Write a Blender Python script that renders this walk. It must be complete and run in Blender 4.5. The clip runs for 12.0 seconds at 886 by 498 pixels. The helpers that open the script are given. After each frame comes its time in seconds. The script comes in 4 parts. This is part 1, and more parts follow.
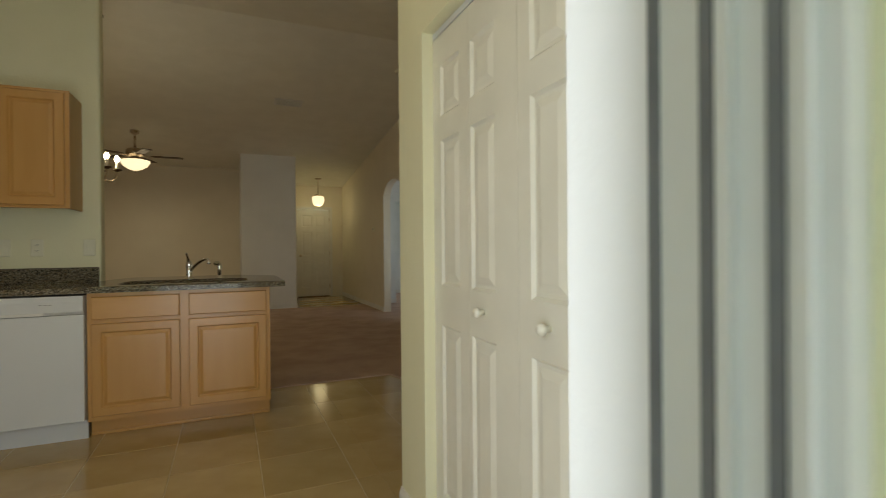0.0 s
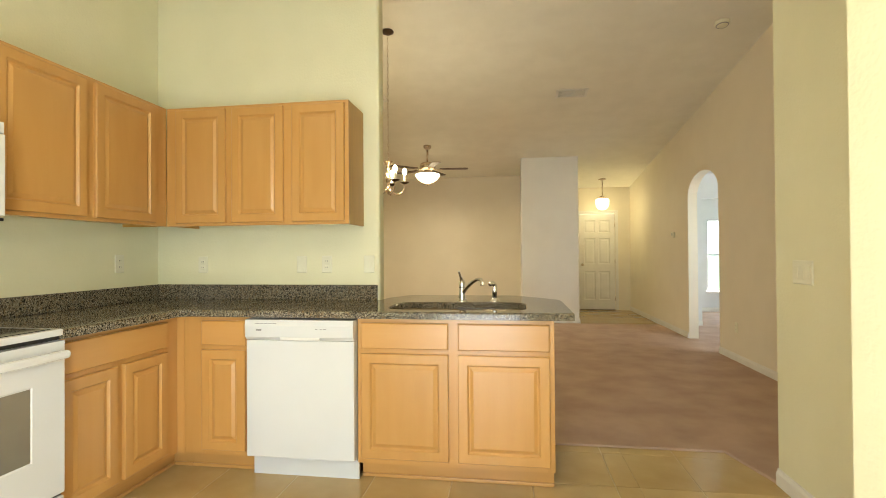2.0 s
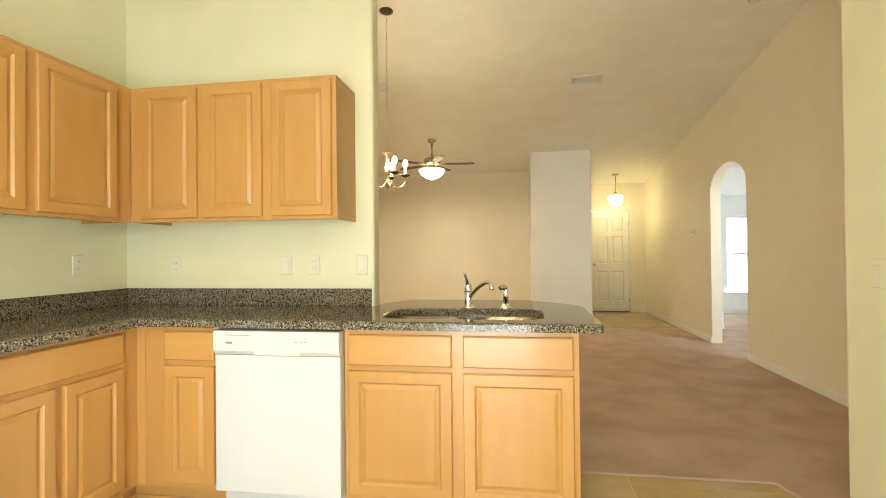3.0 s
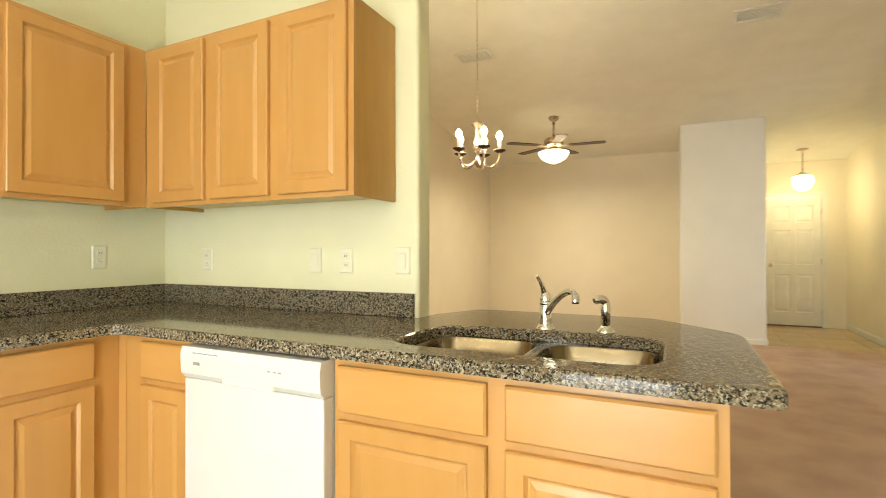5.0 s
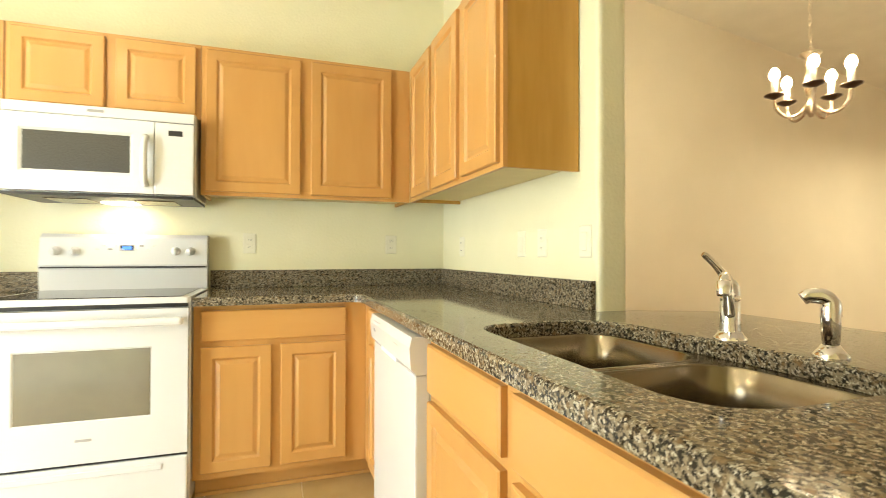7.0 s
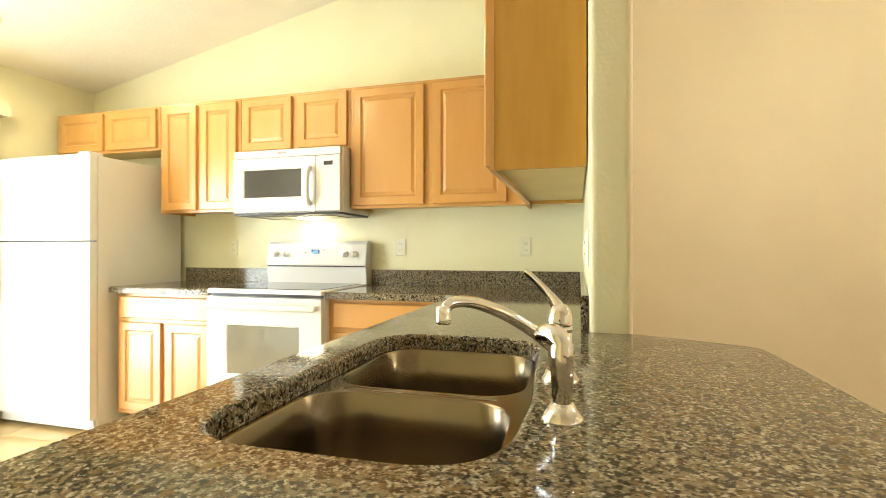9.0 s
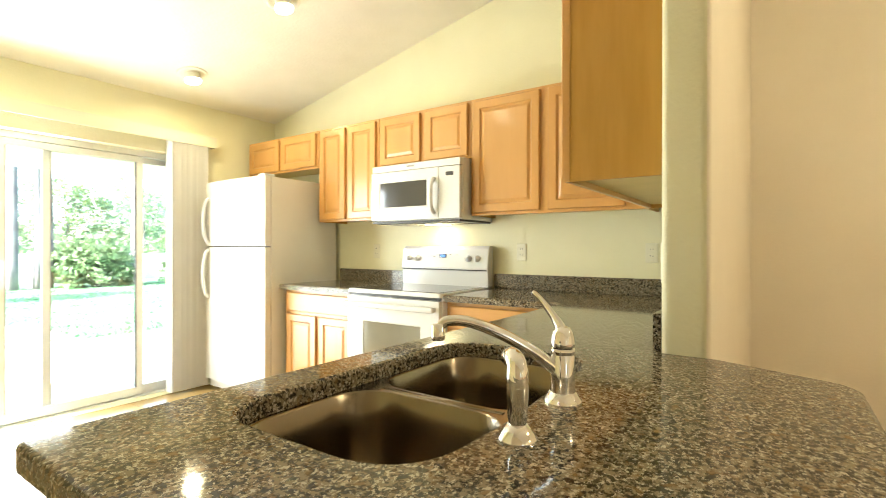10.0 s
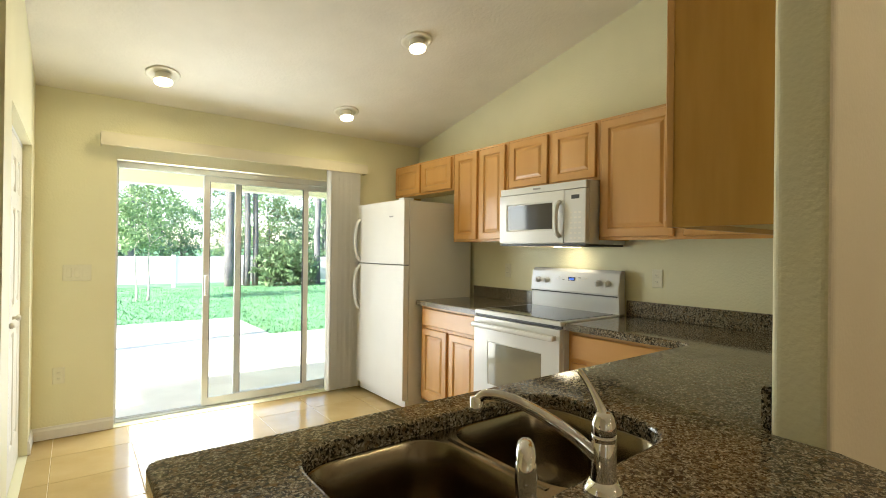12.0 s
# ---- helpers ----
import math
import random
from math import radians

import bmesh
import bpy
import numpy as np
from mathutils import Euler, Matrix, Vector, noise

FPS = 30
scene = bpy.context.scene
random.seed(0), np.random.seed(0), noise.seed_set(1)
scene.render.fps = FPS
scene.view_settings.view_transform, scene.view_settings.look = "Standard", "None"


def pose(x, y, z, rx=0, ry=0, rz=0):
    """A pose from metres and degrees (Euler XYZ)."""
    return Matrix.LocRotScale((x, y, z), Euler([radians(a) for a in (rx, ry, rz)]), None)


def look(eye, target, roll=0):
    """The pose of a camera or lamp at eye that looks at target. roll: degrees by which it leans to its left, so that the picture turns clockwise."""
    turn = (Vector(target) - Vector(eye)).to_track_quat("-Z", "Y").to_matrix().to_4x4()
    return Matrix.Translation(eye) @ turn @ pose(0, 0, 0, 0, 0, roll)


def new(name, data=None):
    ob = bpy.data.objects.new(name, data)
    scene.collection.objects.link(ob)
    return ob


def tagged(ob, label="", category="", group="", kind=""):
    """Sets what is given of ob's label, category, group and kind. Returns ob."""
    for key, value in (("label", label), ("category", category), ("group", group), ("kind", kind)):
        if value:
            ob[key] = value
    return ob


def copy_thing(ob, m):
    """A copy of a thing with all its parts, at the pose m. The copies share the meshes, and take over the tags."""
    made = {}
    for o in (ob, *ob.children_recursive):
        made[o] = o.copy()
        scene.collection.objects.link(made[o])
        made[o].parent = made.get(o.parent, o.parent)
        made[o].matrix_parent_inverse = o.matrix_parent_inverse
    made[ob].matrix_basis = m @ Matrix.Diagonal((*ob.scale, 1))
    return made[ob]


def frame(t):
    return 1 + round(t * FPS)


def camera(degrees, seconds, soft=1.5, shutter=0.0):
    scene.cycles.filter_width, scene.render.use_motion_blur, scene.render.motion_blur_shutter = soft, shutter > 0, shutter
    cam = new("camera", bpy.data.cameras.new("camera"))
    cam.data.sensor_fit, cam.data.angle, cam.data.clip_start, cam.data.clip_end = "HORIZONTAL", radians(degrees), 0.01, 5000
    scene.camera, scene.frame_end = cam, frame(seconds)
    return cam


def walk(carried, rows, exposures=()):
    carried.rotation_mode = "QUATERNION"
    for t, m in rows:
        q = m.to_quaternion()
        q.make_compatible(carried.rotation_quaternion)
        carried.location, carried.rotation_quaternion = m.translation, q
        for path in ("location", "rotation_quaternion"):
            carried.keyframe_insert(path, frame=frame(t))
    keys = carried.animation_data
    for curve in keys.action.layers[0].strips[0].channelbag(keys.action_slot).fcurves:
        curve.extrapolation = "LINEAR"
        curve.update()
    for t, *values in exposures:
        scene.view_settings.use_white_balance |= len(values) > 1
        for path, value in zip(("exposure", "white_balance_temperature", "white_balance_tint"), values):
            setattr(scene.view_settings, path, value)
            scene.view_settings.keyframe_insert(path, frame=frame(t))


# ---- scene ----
cam = camera(84.6, 12.0, soft=0.9, shutter=0.3)
PATH = [
    (0, (2.437, -4.113, 1.131), (3.24, -2.282, 1.124), -0.5),
    (0.5, (2.486, -3.889, 1.13), (3.0, -1.956, 1.122), -0.4),
    (1, (2.486, -3.604, 1.176), (2.673, -1.613, 1.178), -0.4),
    (1.5, (2.48, -3.332, 1.185), (2.326, -1.338, 1.191), -0.7),
    (2, (2.481, -3.122, 1.216), (2.197, -1.142, 1.235), -0.4),
    (2.5, (2.438, -2.931, 1.213), (2.135, -0.954, 1.232), -0.5),
    (4.5, (2.527, -2.003, 1.21), (1.924, -0.096, 1.218), -0.1),
    (5, (2.585, -1.788, 1.19), (1.72, 0.015, 1.2), -0.1),
    (5.5, (2.681, -1.625, 1.16), (1.541, 0.018, 1.174), -0.1),
    (6, (2.81, -1.434, 1.159), (1.404, -0.011, 1.166), -0.1),
    (6.5, (2.897, -1.251, 1.121), (1.221, -0.159, 1.134), -0.2),
    (7, (2.99, -1.026, 1.102), (1.098, -0.378, 1.126), 0.1),
    (9, (3.05, -0.028, 1.144), (1.124, -0.565, 1.149), -0.0),
    (9.5, (3.052, 0.139, 1.157), (1.233, -0.693, 1.169), 0.2),
    (10, (3.004, 0.26, 1.188), (1.359, -0.877, 1.186), 0.1),
    (10.5, (2.962, 0.345, 1.221), (1.502, -1.022, 1.225), 0.3),
    (11, (2.941, 0.408, 1.262), (1.636, -1.108, 1.267), 0.4),
    (11.5, (2.916, 0.436, 1.299), (1.686, -1.14, 1.302), 0.5),
    (12, (2.894, 0.442, 1.323), (1.689, -1.154, 1.33), 0.7),
]
EXPOSURES = [(0, 1.05), (0.5, 1.5), (1, 2.02), (1.5, 2.52), (2, 2.98), (2.5, 3.2), (4.5, 3.35), (6.5, 3.58), (9, 3.76), (10, 3.6), (10.5, 3.28), (11, 2.9), (11.5, 2.52), (12, 2.3)]
walk(cam, [(t, look(eye, target, roll)) for t, eye, target, roll in PATH], EXPOSURES)

# ---- world and large lights ----
world = bpy.data.worlds.new("world")
scene.world = world
world.use_nodes = True
wn = world.node_tree.nodes
sky = wn.new("ShaderNodeTexSky")
sky.sky_type, sky.sun_disc, sky.sun_elevation, sky.sun_rotation = "NISHITA", False, radians(32), radians(80)
wn["Background"].inputs["Strength"].default_value = 0.15
world.node_tree.links.new(sky.outputs["Color"], wn["Background"].inputs["Color"])
sun = new("sun", bpy.data.lights.new("sun", "SUN"))
sun.data.energy, sun.data.angle, sun.data.color = 4.4, radians(0.6), (1.0, 0.95, 0.87)
sun.matrix_world = look((16.7, 2.94, 10.6), (0, 0, 0))


def area(name, m, sx, sy, watts, color):
    d = bpy.data.lights.new(name, "AREA")
    d.shape, d.size, d.size_y, d.energy, d.color = "RECTANGLE", sx, sy, watts, color
    ob = new(name, d)
    ob.matrix_world = m
    return ob


def bulb(name, p, watts, color, r=0.04):
    d = bpy.data.lights.new(name, "POINT")
    d.energy, d.color, d.shadow_soft_size = watts, color, r
    ob = new(name, d)
    ob.location = p
    return ob


WARM = (1.0, 0.84, 0.49)
SOFT = (1.0, 0.87, 0.58)
# daylight in the openings: the sliding door, and the bedroom window past the arch
area("door_daylight", look((2.10, -3.915, 0.98), (2.10, 0.0, 0.98)), 0.90, 1.9, 8.0, (0.92, 0.97, 1.0))
# fill lamp at an invented corridor window, added to brighten the arch
area("corridor_daylight", look((6.2, 2.47, 1.5), (5.6, 6, 1.2)), 1.2, 1.2, 3.2, (0.90, 0.96, 1.0))
area("bedroom_daylight", look((7.0, 7.44, 1.15), (6.6, 0, 1.0)), 1.1, 1.35, 2.6, (0.86, 0.95, 1.0))

# ---- materials ----


def mat(name, a, b, rough=0.5, metal=0.0, scale=6.0, stretch=(1, 1, 1), detail=4.0, bump=0.0, bscale=60.0, contrast=(0.35, 0.65), coat=0.0, emit=None, strength=0.0, rvar=0.06, island=0.0):
    m = bpy.data.materials.new(name)
    m.use_nodes = True
    n, l = m.node_tree.nodes, m.node_tree.links
    p = n["Principled BSDF"]
    tc = n.new("ShaderNodeTexCoord")
    mp = n.new("ShaderNodeMapping")
    mp.inputs["Scale"].default_value = stretch
    l.new(tc.outputs["Object"], mp.inputs["Vector"])
    t = n.new("ShaderNodeTexNoise")
    t.inputs["Scale"].default_value, t.inputs["Detail"].default_value = scale, detail
    l.new(mp.outputs["Vector"], t.inputs["Vector"])
    r = n.new("ShaderNodeValToRGB")
    r.color_ramp.elements[0].position, r.color_ramp.elements[1].position = contrast
    r.color_ramp.elements[0].color, r.color_ramp.elements[1].color = (*a, 1), (*b, 1)
    l.new(t.outputs["Fac"], r.inputs["Fac"])
    col = r.outputs["Color"]
    if island:
        oi = n.new("ShaderNodeObjectInfo")
        mr = n.new("ShaderNodeMapRange")
        mr.inputs["To Min"].default_value, mr.inputs["To Max"].default_value = 1 - island, 1 + island
        l.new(oi.outputs["Random"], mr.inputs["Value"])
        hs = n.new("ShaderNodeHueSaturation")
        l.new(mr.outputs["Result"], hs.inputs["Value"])
        l.new(col, hs.inputs["Color"])
        col = hs.outputs["Color"]
    l.new(col, p.inputs["Base Color"])
    rr = n.new("ShaderNodeMapRange")
    rr.inputs["To Min"].default_value, rr.inputs["To Max"].default_value = max(0, rough - rvar), min(1, rough + rvar)
    l.new(t.outputs["Fac"], rr.inputs["Value"])
    l.new(rr.outputs["Result"], p.inputs["Roughness"])
    p.inputs["Metallic"].default_value = metal
    p.inputs["Coat Weight"].default_value = coat
    p.inputs["Coat Roughness"].default_value = 0.15
    if bump:
        f = n.new("ShaderNodeTexNoise")
        f.inputs["Scale"].default_value, f.inputs["Detail"].default_value = bscale, 3
        l.new(mp.outputs["Vector"], f.inputs["Vector"])
        bp = n.new("ShaderNodeBump")
        bp.inputs["Strength"].default_value, bp.inputs["Distance"].default_value = bump, 0.004
        l.new(f.outputs["Fac"], bp.inputs["Height"])
        l.new(bp.outputs["Normal"], p.inputs["Normal"])
    if emit:
        p.inputs["Emission Color"].default_value, p.inputs["Emission Strength"].default_value = (*emit, 1), strength
    return m


def granite_mat():
    m = bpy.data.materials.new("granite")
    m.use_nodes = True
    n, l = m.node_tree.nodes, m.node_tree.links
    p = n["Principled BSDF"]
    tc = n.new("ShaderNodeTexCoord")

    def layer(scale, detail, lo, hi, rough=0.6):
        t = n.new("ShaderNodeTexNoise")
        t.inputs["Scale"].default_value, t.inputs["Detail"].default_value, t.inputs["Roughness"].default_value = scale, detail, rough
        l.new(tc.outputs["Object"], t.inputs["Vector"])
        r = n.new("ShaderNodeMapRange")
        r.inputs["From Min"].default_value, r.inputs["From Max"].default_value = lo, hi
        l.new(t.outputs["Fac"], r.inputs["Value"])
        return r.outputs["Result"]

    def mix(fac, a, b):
        x = n.new("ShaderNodeMix")
        x.data_type = "RGBA"
        l.new(fac, x.inputs["Factor"])
        for v, i in ((a, 6), (b, 7)):
            if isinstance(v, tuple):
                x.inputs[i].default_value = (*v, 1)
            else:
                l.new(v, x.inputs[i])
        return x.outputs[2]

    c = mix(layer(112, 3, 0.44, 0.54), (0.021, 0.019, 0.015), (0.205, 0.170, 0.112))
    c = mix(layer(180, 2, 0.55, 0.61), c, (0.40, 0.365, 0.28))
    c = mix(layer(96, 3, 0.58, 0.63), c, (0.008, 0.008, 0.007))
    c = mix(layer(48, 2, 0.57, 0.73), c, (0.19, 0.13, 0.065))
    l.new(c, p.inputs["Base Color"])
    p.inputs["Roughness"].default_value = 0.075
    p.inputs["Specular IOR Level"].default_value = 0.28
    return m


def glass_mat(name, tint, rough=0.0):
    m = bpy.data.materials.new(name)
    m.use_nodes = True
    p = m.node_tree.nodes["Principled BSDF"]
    p.inputs["Base Color"].default_value, p.inputs["Roughness"].default_value = (*tint, 1), rough
    p.inputs["Transmission Weight"].default_value, p.inputs["IOR"].default_value = 1.0, 1.45
    return m


KWALL = mat("kitchen_wall_paint", (0.765, 0.74, 0.51), (0.795, 0.77, 0.54), 0.6, scale=3, bump=0.38, bscale=75)
LWALL = mat("living_wall_paint", (0.77, 0.705, 0.565), (0.795, 0.73, 0.59), 0.65, scale=3, bump=0.25, bscale=90)
WHITEWALL = mat("white_wall_paint", (0.74, 0.75, 0.74), (0.78, 0.79, 0.78), 0.6, scale=3, bump=0.2, bscale=90)
BLOCKWALL = mat("pale_grey_wall_paint", (0.77, 0.75, 0.69), (0.80, 0.78, 0.72), 0.6, scale=3, bump=0.2, bscale=90)
CEIL = mat("ceiling_paint", (0.79, 0.765, 0.66), (0.83, 0.805, 0.70), 0.8, scale=4, bump=0.6, bscale=45)
TRIM = mat("trim_paint", (0.74, 0.72, 0.66), (0.79, 0.77, 0.71), 0.4, scale=5)
DOORPAINT = mat("door_paint", (0.72, 0.70, 0.60), (0.77, 0.75, 0.65), 0.38, scale=5)
MAPLE = mat("honey_maple", (0.525, 0.278, 0.077), (0.555, 0.301, 0.090), 0.34, scale=2.6, stretch=(6, 6, 0.9), detail=7, bump=0.05, bscale=90, coat=0.25, island=0.05)
MAPLE_H = mat("honey_maple_flat_grain", (0.525, 0.278, 0.077), (0.555, 0.301, 0.090), 0.34, scale=2.6, stretch=(0.9, 6, 6), detail=7, bump=0.05, bscale=90, coat=0.25, island=0.05)
VENEER = mat("cabinet_side_veneer", (0.47, 0.25, 0.040), (0.53, 0.29, 0.055), 0.42, scale=3, stretch=(8, 8, 1), detail=5, coat=0.15)
LINER = mat("cabinet_underside", (0.60, 0.48, 0.21), (0.66, 0.53, 0.25), 0.5, scale=5)
GRANITE = granite_mat()
WHITE = mat("white_enamel", (0.66, 0.675, 0.67), (0.69, 0.705, 0.70), 0.22, scale=2, coat=0.3)
WHITE_T = mat("white_textured_steel", (0.70, 0.69, 0.65), (0.73, 0.72, 0.68), 0.42, scale=3, bump=0.25, bscale=400)
BLACK = mat("black_plastic_and_shade_strips", (0.012, 0.012, 0.012), (0.02, 0.02, 0.02), 0.4, scale=8)
COOKTOP = mat("black_ceramic_glass", (0.010, 0.010, 0.011), (0.014, 0.014, 0.015), 0.06, scale=8, rvar=0.02)
COOKTOP.node_tree.nodes["Principled BSDF"].inputs["Specular IOR Level"].default_value = 0.22
OVENGLASS = mat("oven_window_glass", (0.21, 0.205, 0.165), (0.25, 0.24, 0.19), 0.05, metal=0.25, scale=4, rvar=0.02)
MWGLASS = mat("microwave_window_mesh", (0.045, 0.045, 0.045), (0.065, 0.065, 0.065), 0.07, scale=200, rvar=0.02)
GREY = mat("grey_plastic", (0.30, 0.30, 0.29), (0.36, 0.36, 0.35), 0.4, scale=8)
INK = mat("printed_marks", (0.25, 0.25, 0.25), (0.30, 0.30, 0.30), 0.5, scale=8)
BLUE = mat("blue_display", (0.02, 0.06, 0.3), (0.03, 0.08, 0.35), 0.3, emit=(0.08, 0.25, 1.0), strength=0.2)
STEEL = mat("brushed_stainless", (0.22, 0.185, 0.13), (0.25, 0.21, 0.15), 0.22, metal=1.0, scale=9, stretch=(1, 1, 1), rvar=0.03)
CHROME = mat("chrome", (0.80, 0.80, 0.80), (0.84, 0.84, 0.84), 0.06, metal=1.0, scale=5, rvar=0.02)
BRASS = mat("brushed_nickel", (0.52, 0.43, 0.32), (0.60, 0.50, 0.38), 0.28, metal=1.0, scale=9)
BRONZE = mat("dark_bronze", (0.10, 0.07, 0.05), (0.14, 0.10, 0.07), 0.35, metal=1.0, scale=9)
BLADE = mat("walnut_blade", (0.055, 0.030, 0.018), (0.10, 0.055, 0.03), 0.4, scale=6, stretch=(1, 12, 12))
BULB = mat("lit_bulb", (1, 0.9, 0.7), (1, 0.9, 0.7), 0.4, emit=(1.0, 0.80, 0.50), strength=9)
# weak emission stands in for the bulbs' light on the sleeves
CANDLE = mat("candle_sleeve_with_glow", (0.85, 0.80, 0.66), (0.88, 0.83, 0.70), 0.5, emit=(1.0, 0.82, 0.55), strength=0.03)
SHADE = mat("lit_frosted_glass", (0.9, 0.85, 0.75), (0.9, 0.85, 0.75), 0.4, emit=(1.0, 0.80, 0.48), strength=0.6)
LENS = mat("lit_lens", (0.9, 0.88, 0.8), (0.9, 0.88, 0.8), 0.4, emit=(1.0, 0.86, 0.60), strength=2.2)
LAMPRING = mat("lamp_trim_enamel", (0.80, 0.78, 0.66), (0.83, 0.81, 0.69), 0.5, scale=6)
ALU = mat("white_aluminium", (0.70, 0.71, 0.70), (0.75, 0.76, 0.75), 0.35, scale=6)
# serves the real glazing seals and the painted shade in the jamb grooves
SEAL_AND_GROOVE = mat("grey_seal_and_groove_shade", (0.15, 0.16, 0.18), (0.20, 0.21, 0.23), 0.6, scale=9)
GLASS = glass_mat("door_glass", (0.97, 0.99, 0.98))
VINYL = mat("blind_vinyl", (0.77, 0.76, 0.73), (0.80, 0.79, 0.76), 0.4, scale=3)
PLATE = mat("plate_plastic", (0.76, 0.74, 0.57), (0.79, 0.77, 0.60), 0.35, scale=9)
TILE = mat("beige_floor_tile", (0.42, 0.29, 0.115), (0.55, 0.41, 0.20), 0.15, scale=2.6, detail=6, bump=0.08, bscale=25, island=0.07, contrast=(0.3, 0.7))
GROUT = mat("grout", (0.58, 0.48, 0.31), (0.64, 0.54, 0.36), 0.8, scale=30)
CARPET = mat("mauve_brown_carpet", (0.44, 0.30, 0.22), (0.56, 0.40, 0.30), 0.95, scale=3.2, detail=11, bump=1.0, bscale=350, contrast=(0.32, 0.66))
CONCRETE = mat("patio_concrete", (0.55, 0.53, 0.48), (0.66, 0.64, 0.59), 0.75, scale=2, detail=8, bump=0.2, bscale=80)
GRASSM = mat("lawn_grass", (0.075, 0.21, 0.085), (0.13, 0.29, 0.13), 0.9, scale=1.5, detail=9, bump=1.0, bscale=40)
FENCEM = mat("white_vinyl", (0.78, 0.78, 0.77), (0.82, 0.82, 0.81), 0.4, scale=2)
PALEBARK = mat("pale_smooth_bark", (0.30, 0.28, 0.25), (0.42, 0.39, 0.35), 0.8, scale=14)
BARK = mat("pine_bark", (0.085, 0.083, 0.09), (0.17, 0.16, 0.165), 0.9, scale=8, stretch=(1, 1, 0.25), bump=0.6, bscale=30)
# leaf colour is paled and blued to carry the haze over the trees
LEAF = mat("tree_leaves", (0.12, 0.20, 0.14), (0.20, 0.30, 0.20), 0.6, scale=1.2, island=0.2)
LEAF2 = mat("light_tree_leaves", (0.16, 0.25, 0.12), (0.25, 0.36, 0.18), 0.6, scale=1.2, island=0.2)
for m in (LEAF, LEAF2):
    n, l = m.node_tree.nodes, m.node_tree.links
    tr, mx = n.new("ShaderNodeBsdfTranslucent"), n.new("ShaderNodeMixShader")
    mx.inputs["Fac"].default_value = 0.45
    p = n["Principled BSDF"]
    l.new(p.inputs["Base Color"].links[0].from_socket, tr.inputs["Color"])
    l.new(p.outputs["BSDF"], mx.inputs[1])
    l.new(tr.outputs["BSDF"], mx.inputs[2])
    l.new(mx.outputs["Shader"], n["Material Output"].inputs["Surface"])
VALANCE = mat("valance_vinyl", (0.71, 0.67, 0.52), (0.74, 0.70, 0.55), 0.4, scale=3)
SOFFIT = mat("lanai_ceiling_paint", (0.72, 0.68, 0.52), (0.76, 0.72, 0.56), 0.6, scale=3)

# ---- building helpers ----


def box(bm, x0, y0, z0, x1, y1, z1, bevel=0.0):
    vs = [bm.verts.new((x, y, z)) for z in (z0, z1) for y in (y0, y1) for x in (x0, x1)]
    fs = [bm.faces.new([vs[i] for i in f]) for f in ((0, 2, 3, 1), (4, 5, 7, 6), (0, 1, 5, 4), (2, 6, 7, 3), (0, 4, 6, 2), (1, 3, 7, 5))]
    if bevel:
        es = list({e for f in fs for e in f.edges})
        bmesh.ops.bevel(bm, geom=es, offset=bevel, segments=2, affect="EDGES", profile=0.5)
    return bm


def cube(x0, y0, z0, x1, y1, z1, bevel=0.0):
    return box(bmesh.new(), x0, y0, z0, x1, y1, z1, bevel)


def nested(x0, z0, x1, z1, y0, steps, thick):
    """A slab that faces -y with its front at y0: nested rectangles (inset, depth) sunk into the front."""
    bm = bmesh.new()
    loops = []
    for ins, dep in [(0, thick)] + steps:
        loops.append([bm.verts.new(p) for p in ((x0 + ins, y0 + dep, z0 + ins), (x1 - ins, y0 + dep, z0 + ins), (x1 - ins, y0 + dep, z1 - ins), (x0 + ins, y0 + dep, z1 - ins))])
    for a, b in zip(loops, loops[1:]):
        for i in range(4):
            bm.faces.new((a[i], a[(i + 1) % 4], b[(i + 1) % 4], b[i]))
    bm.faces.new(loops[-1])
    bm.faces.new(list(reversed(loops[0])))
    return bm


def panels(x0, z0, x1, z1, y0, thick, holes, steps):
    """A slab that faces -y with several nested panels sunk into its front."""
    bm = bmesh.new()
    xs = sorted({x0, x1, *(h[0] for h in holes), *(h[2] for h in holes)})
    zs = sorted({z0, z1, *(h[1] for h in holes), *(h[3] for h in holes)})
    for xa, xb in zip(xs, xs[1:]):
        for za, zb in zip(zs, zs[1:]):
            if (xa, za, xb, zb) in holes:
                loops = [[bm.verts.new(p) for p in ((xa + i, y0 + d, za + i), (xb - i, y0 + d, za + i), (xb - i, y0 + d, zb - i), (xa + i, y0 + d, zb - i))] for i, d in [(0, 0)] + steps]
                for a, b in zip(loops, loops[1:]):
                    for i in range(4):
                        bm.faces.new((a[i], a[(i + 1) % 4], b[(i + 1) % 4], b[i]))
                bm.faces.new(loops[-1])
            else:
                bm.faces.new([bm.verts.new(p) for p in ((xa, y0, za), (xb, y0, za), (xb, y0, zb), (xa, y0, zb))])
    bmesh.ops.remove_doubles(bm, verts=bm.verts, dist=1e-5)
    f, b = [(x0, z0), (x1, z0), (x1, z1), (x0, z1)], y0 + thick
    for (xa, za), (xb, zb) in zip(f, f[1:] + f[:1]):
        bm.faces.new([bm.verts.new(p) for p in ((xa, y0, za), (xa, b, za), (xb, b, zb), (xb, y0, zb))])
    bm.faces.new([bm.verts.new((x, b, z)) for x, z in reversed(f)])
    return bm


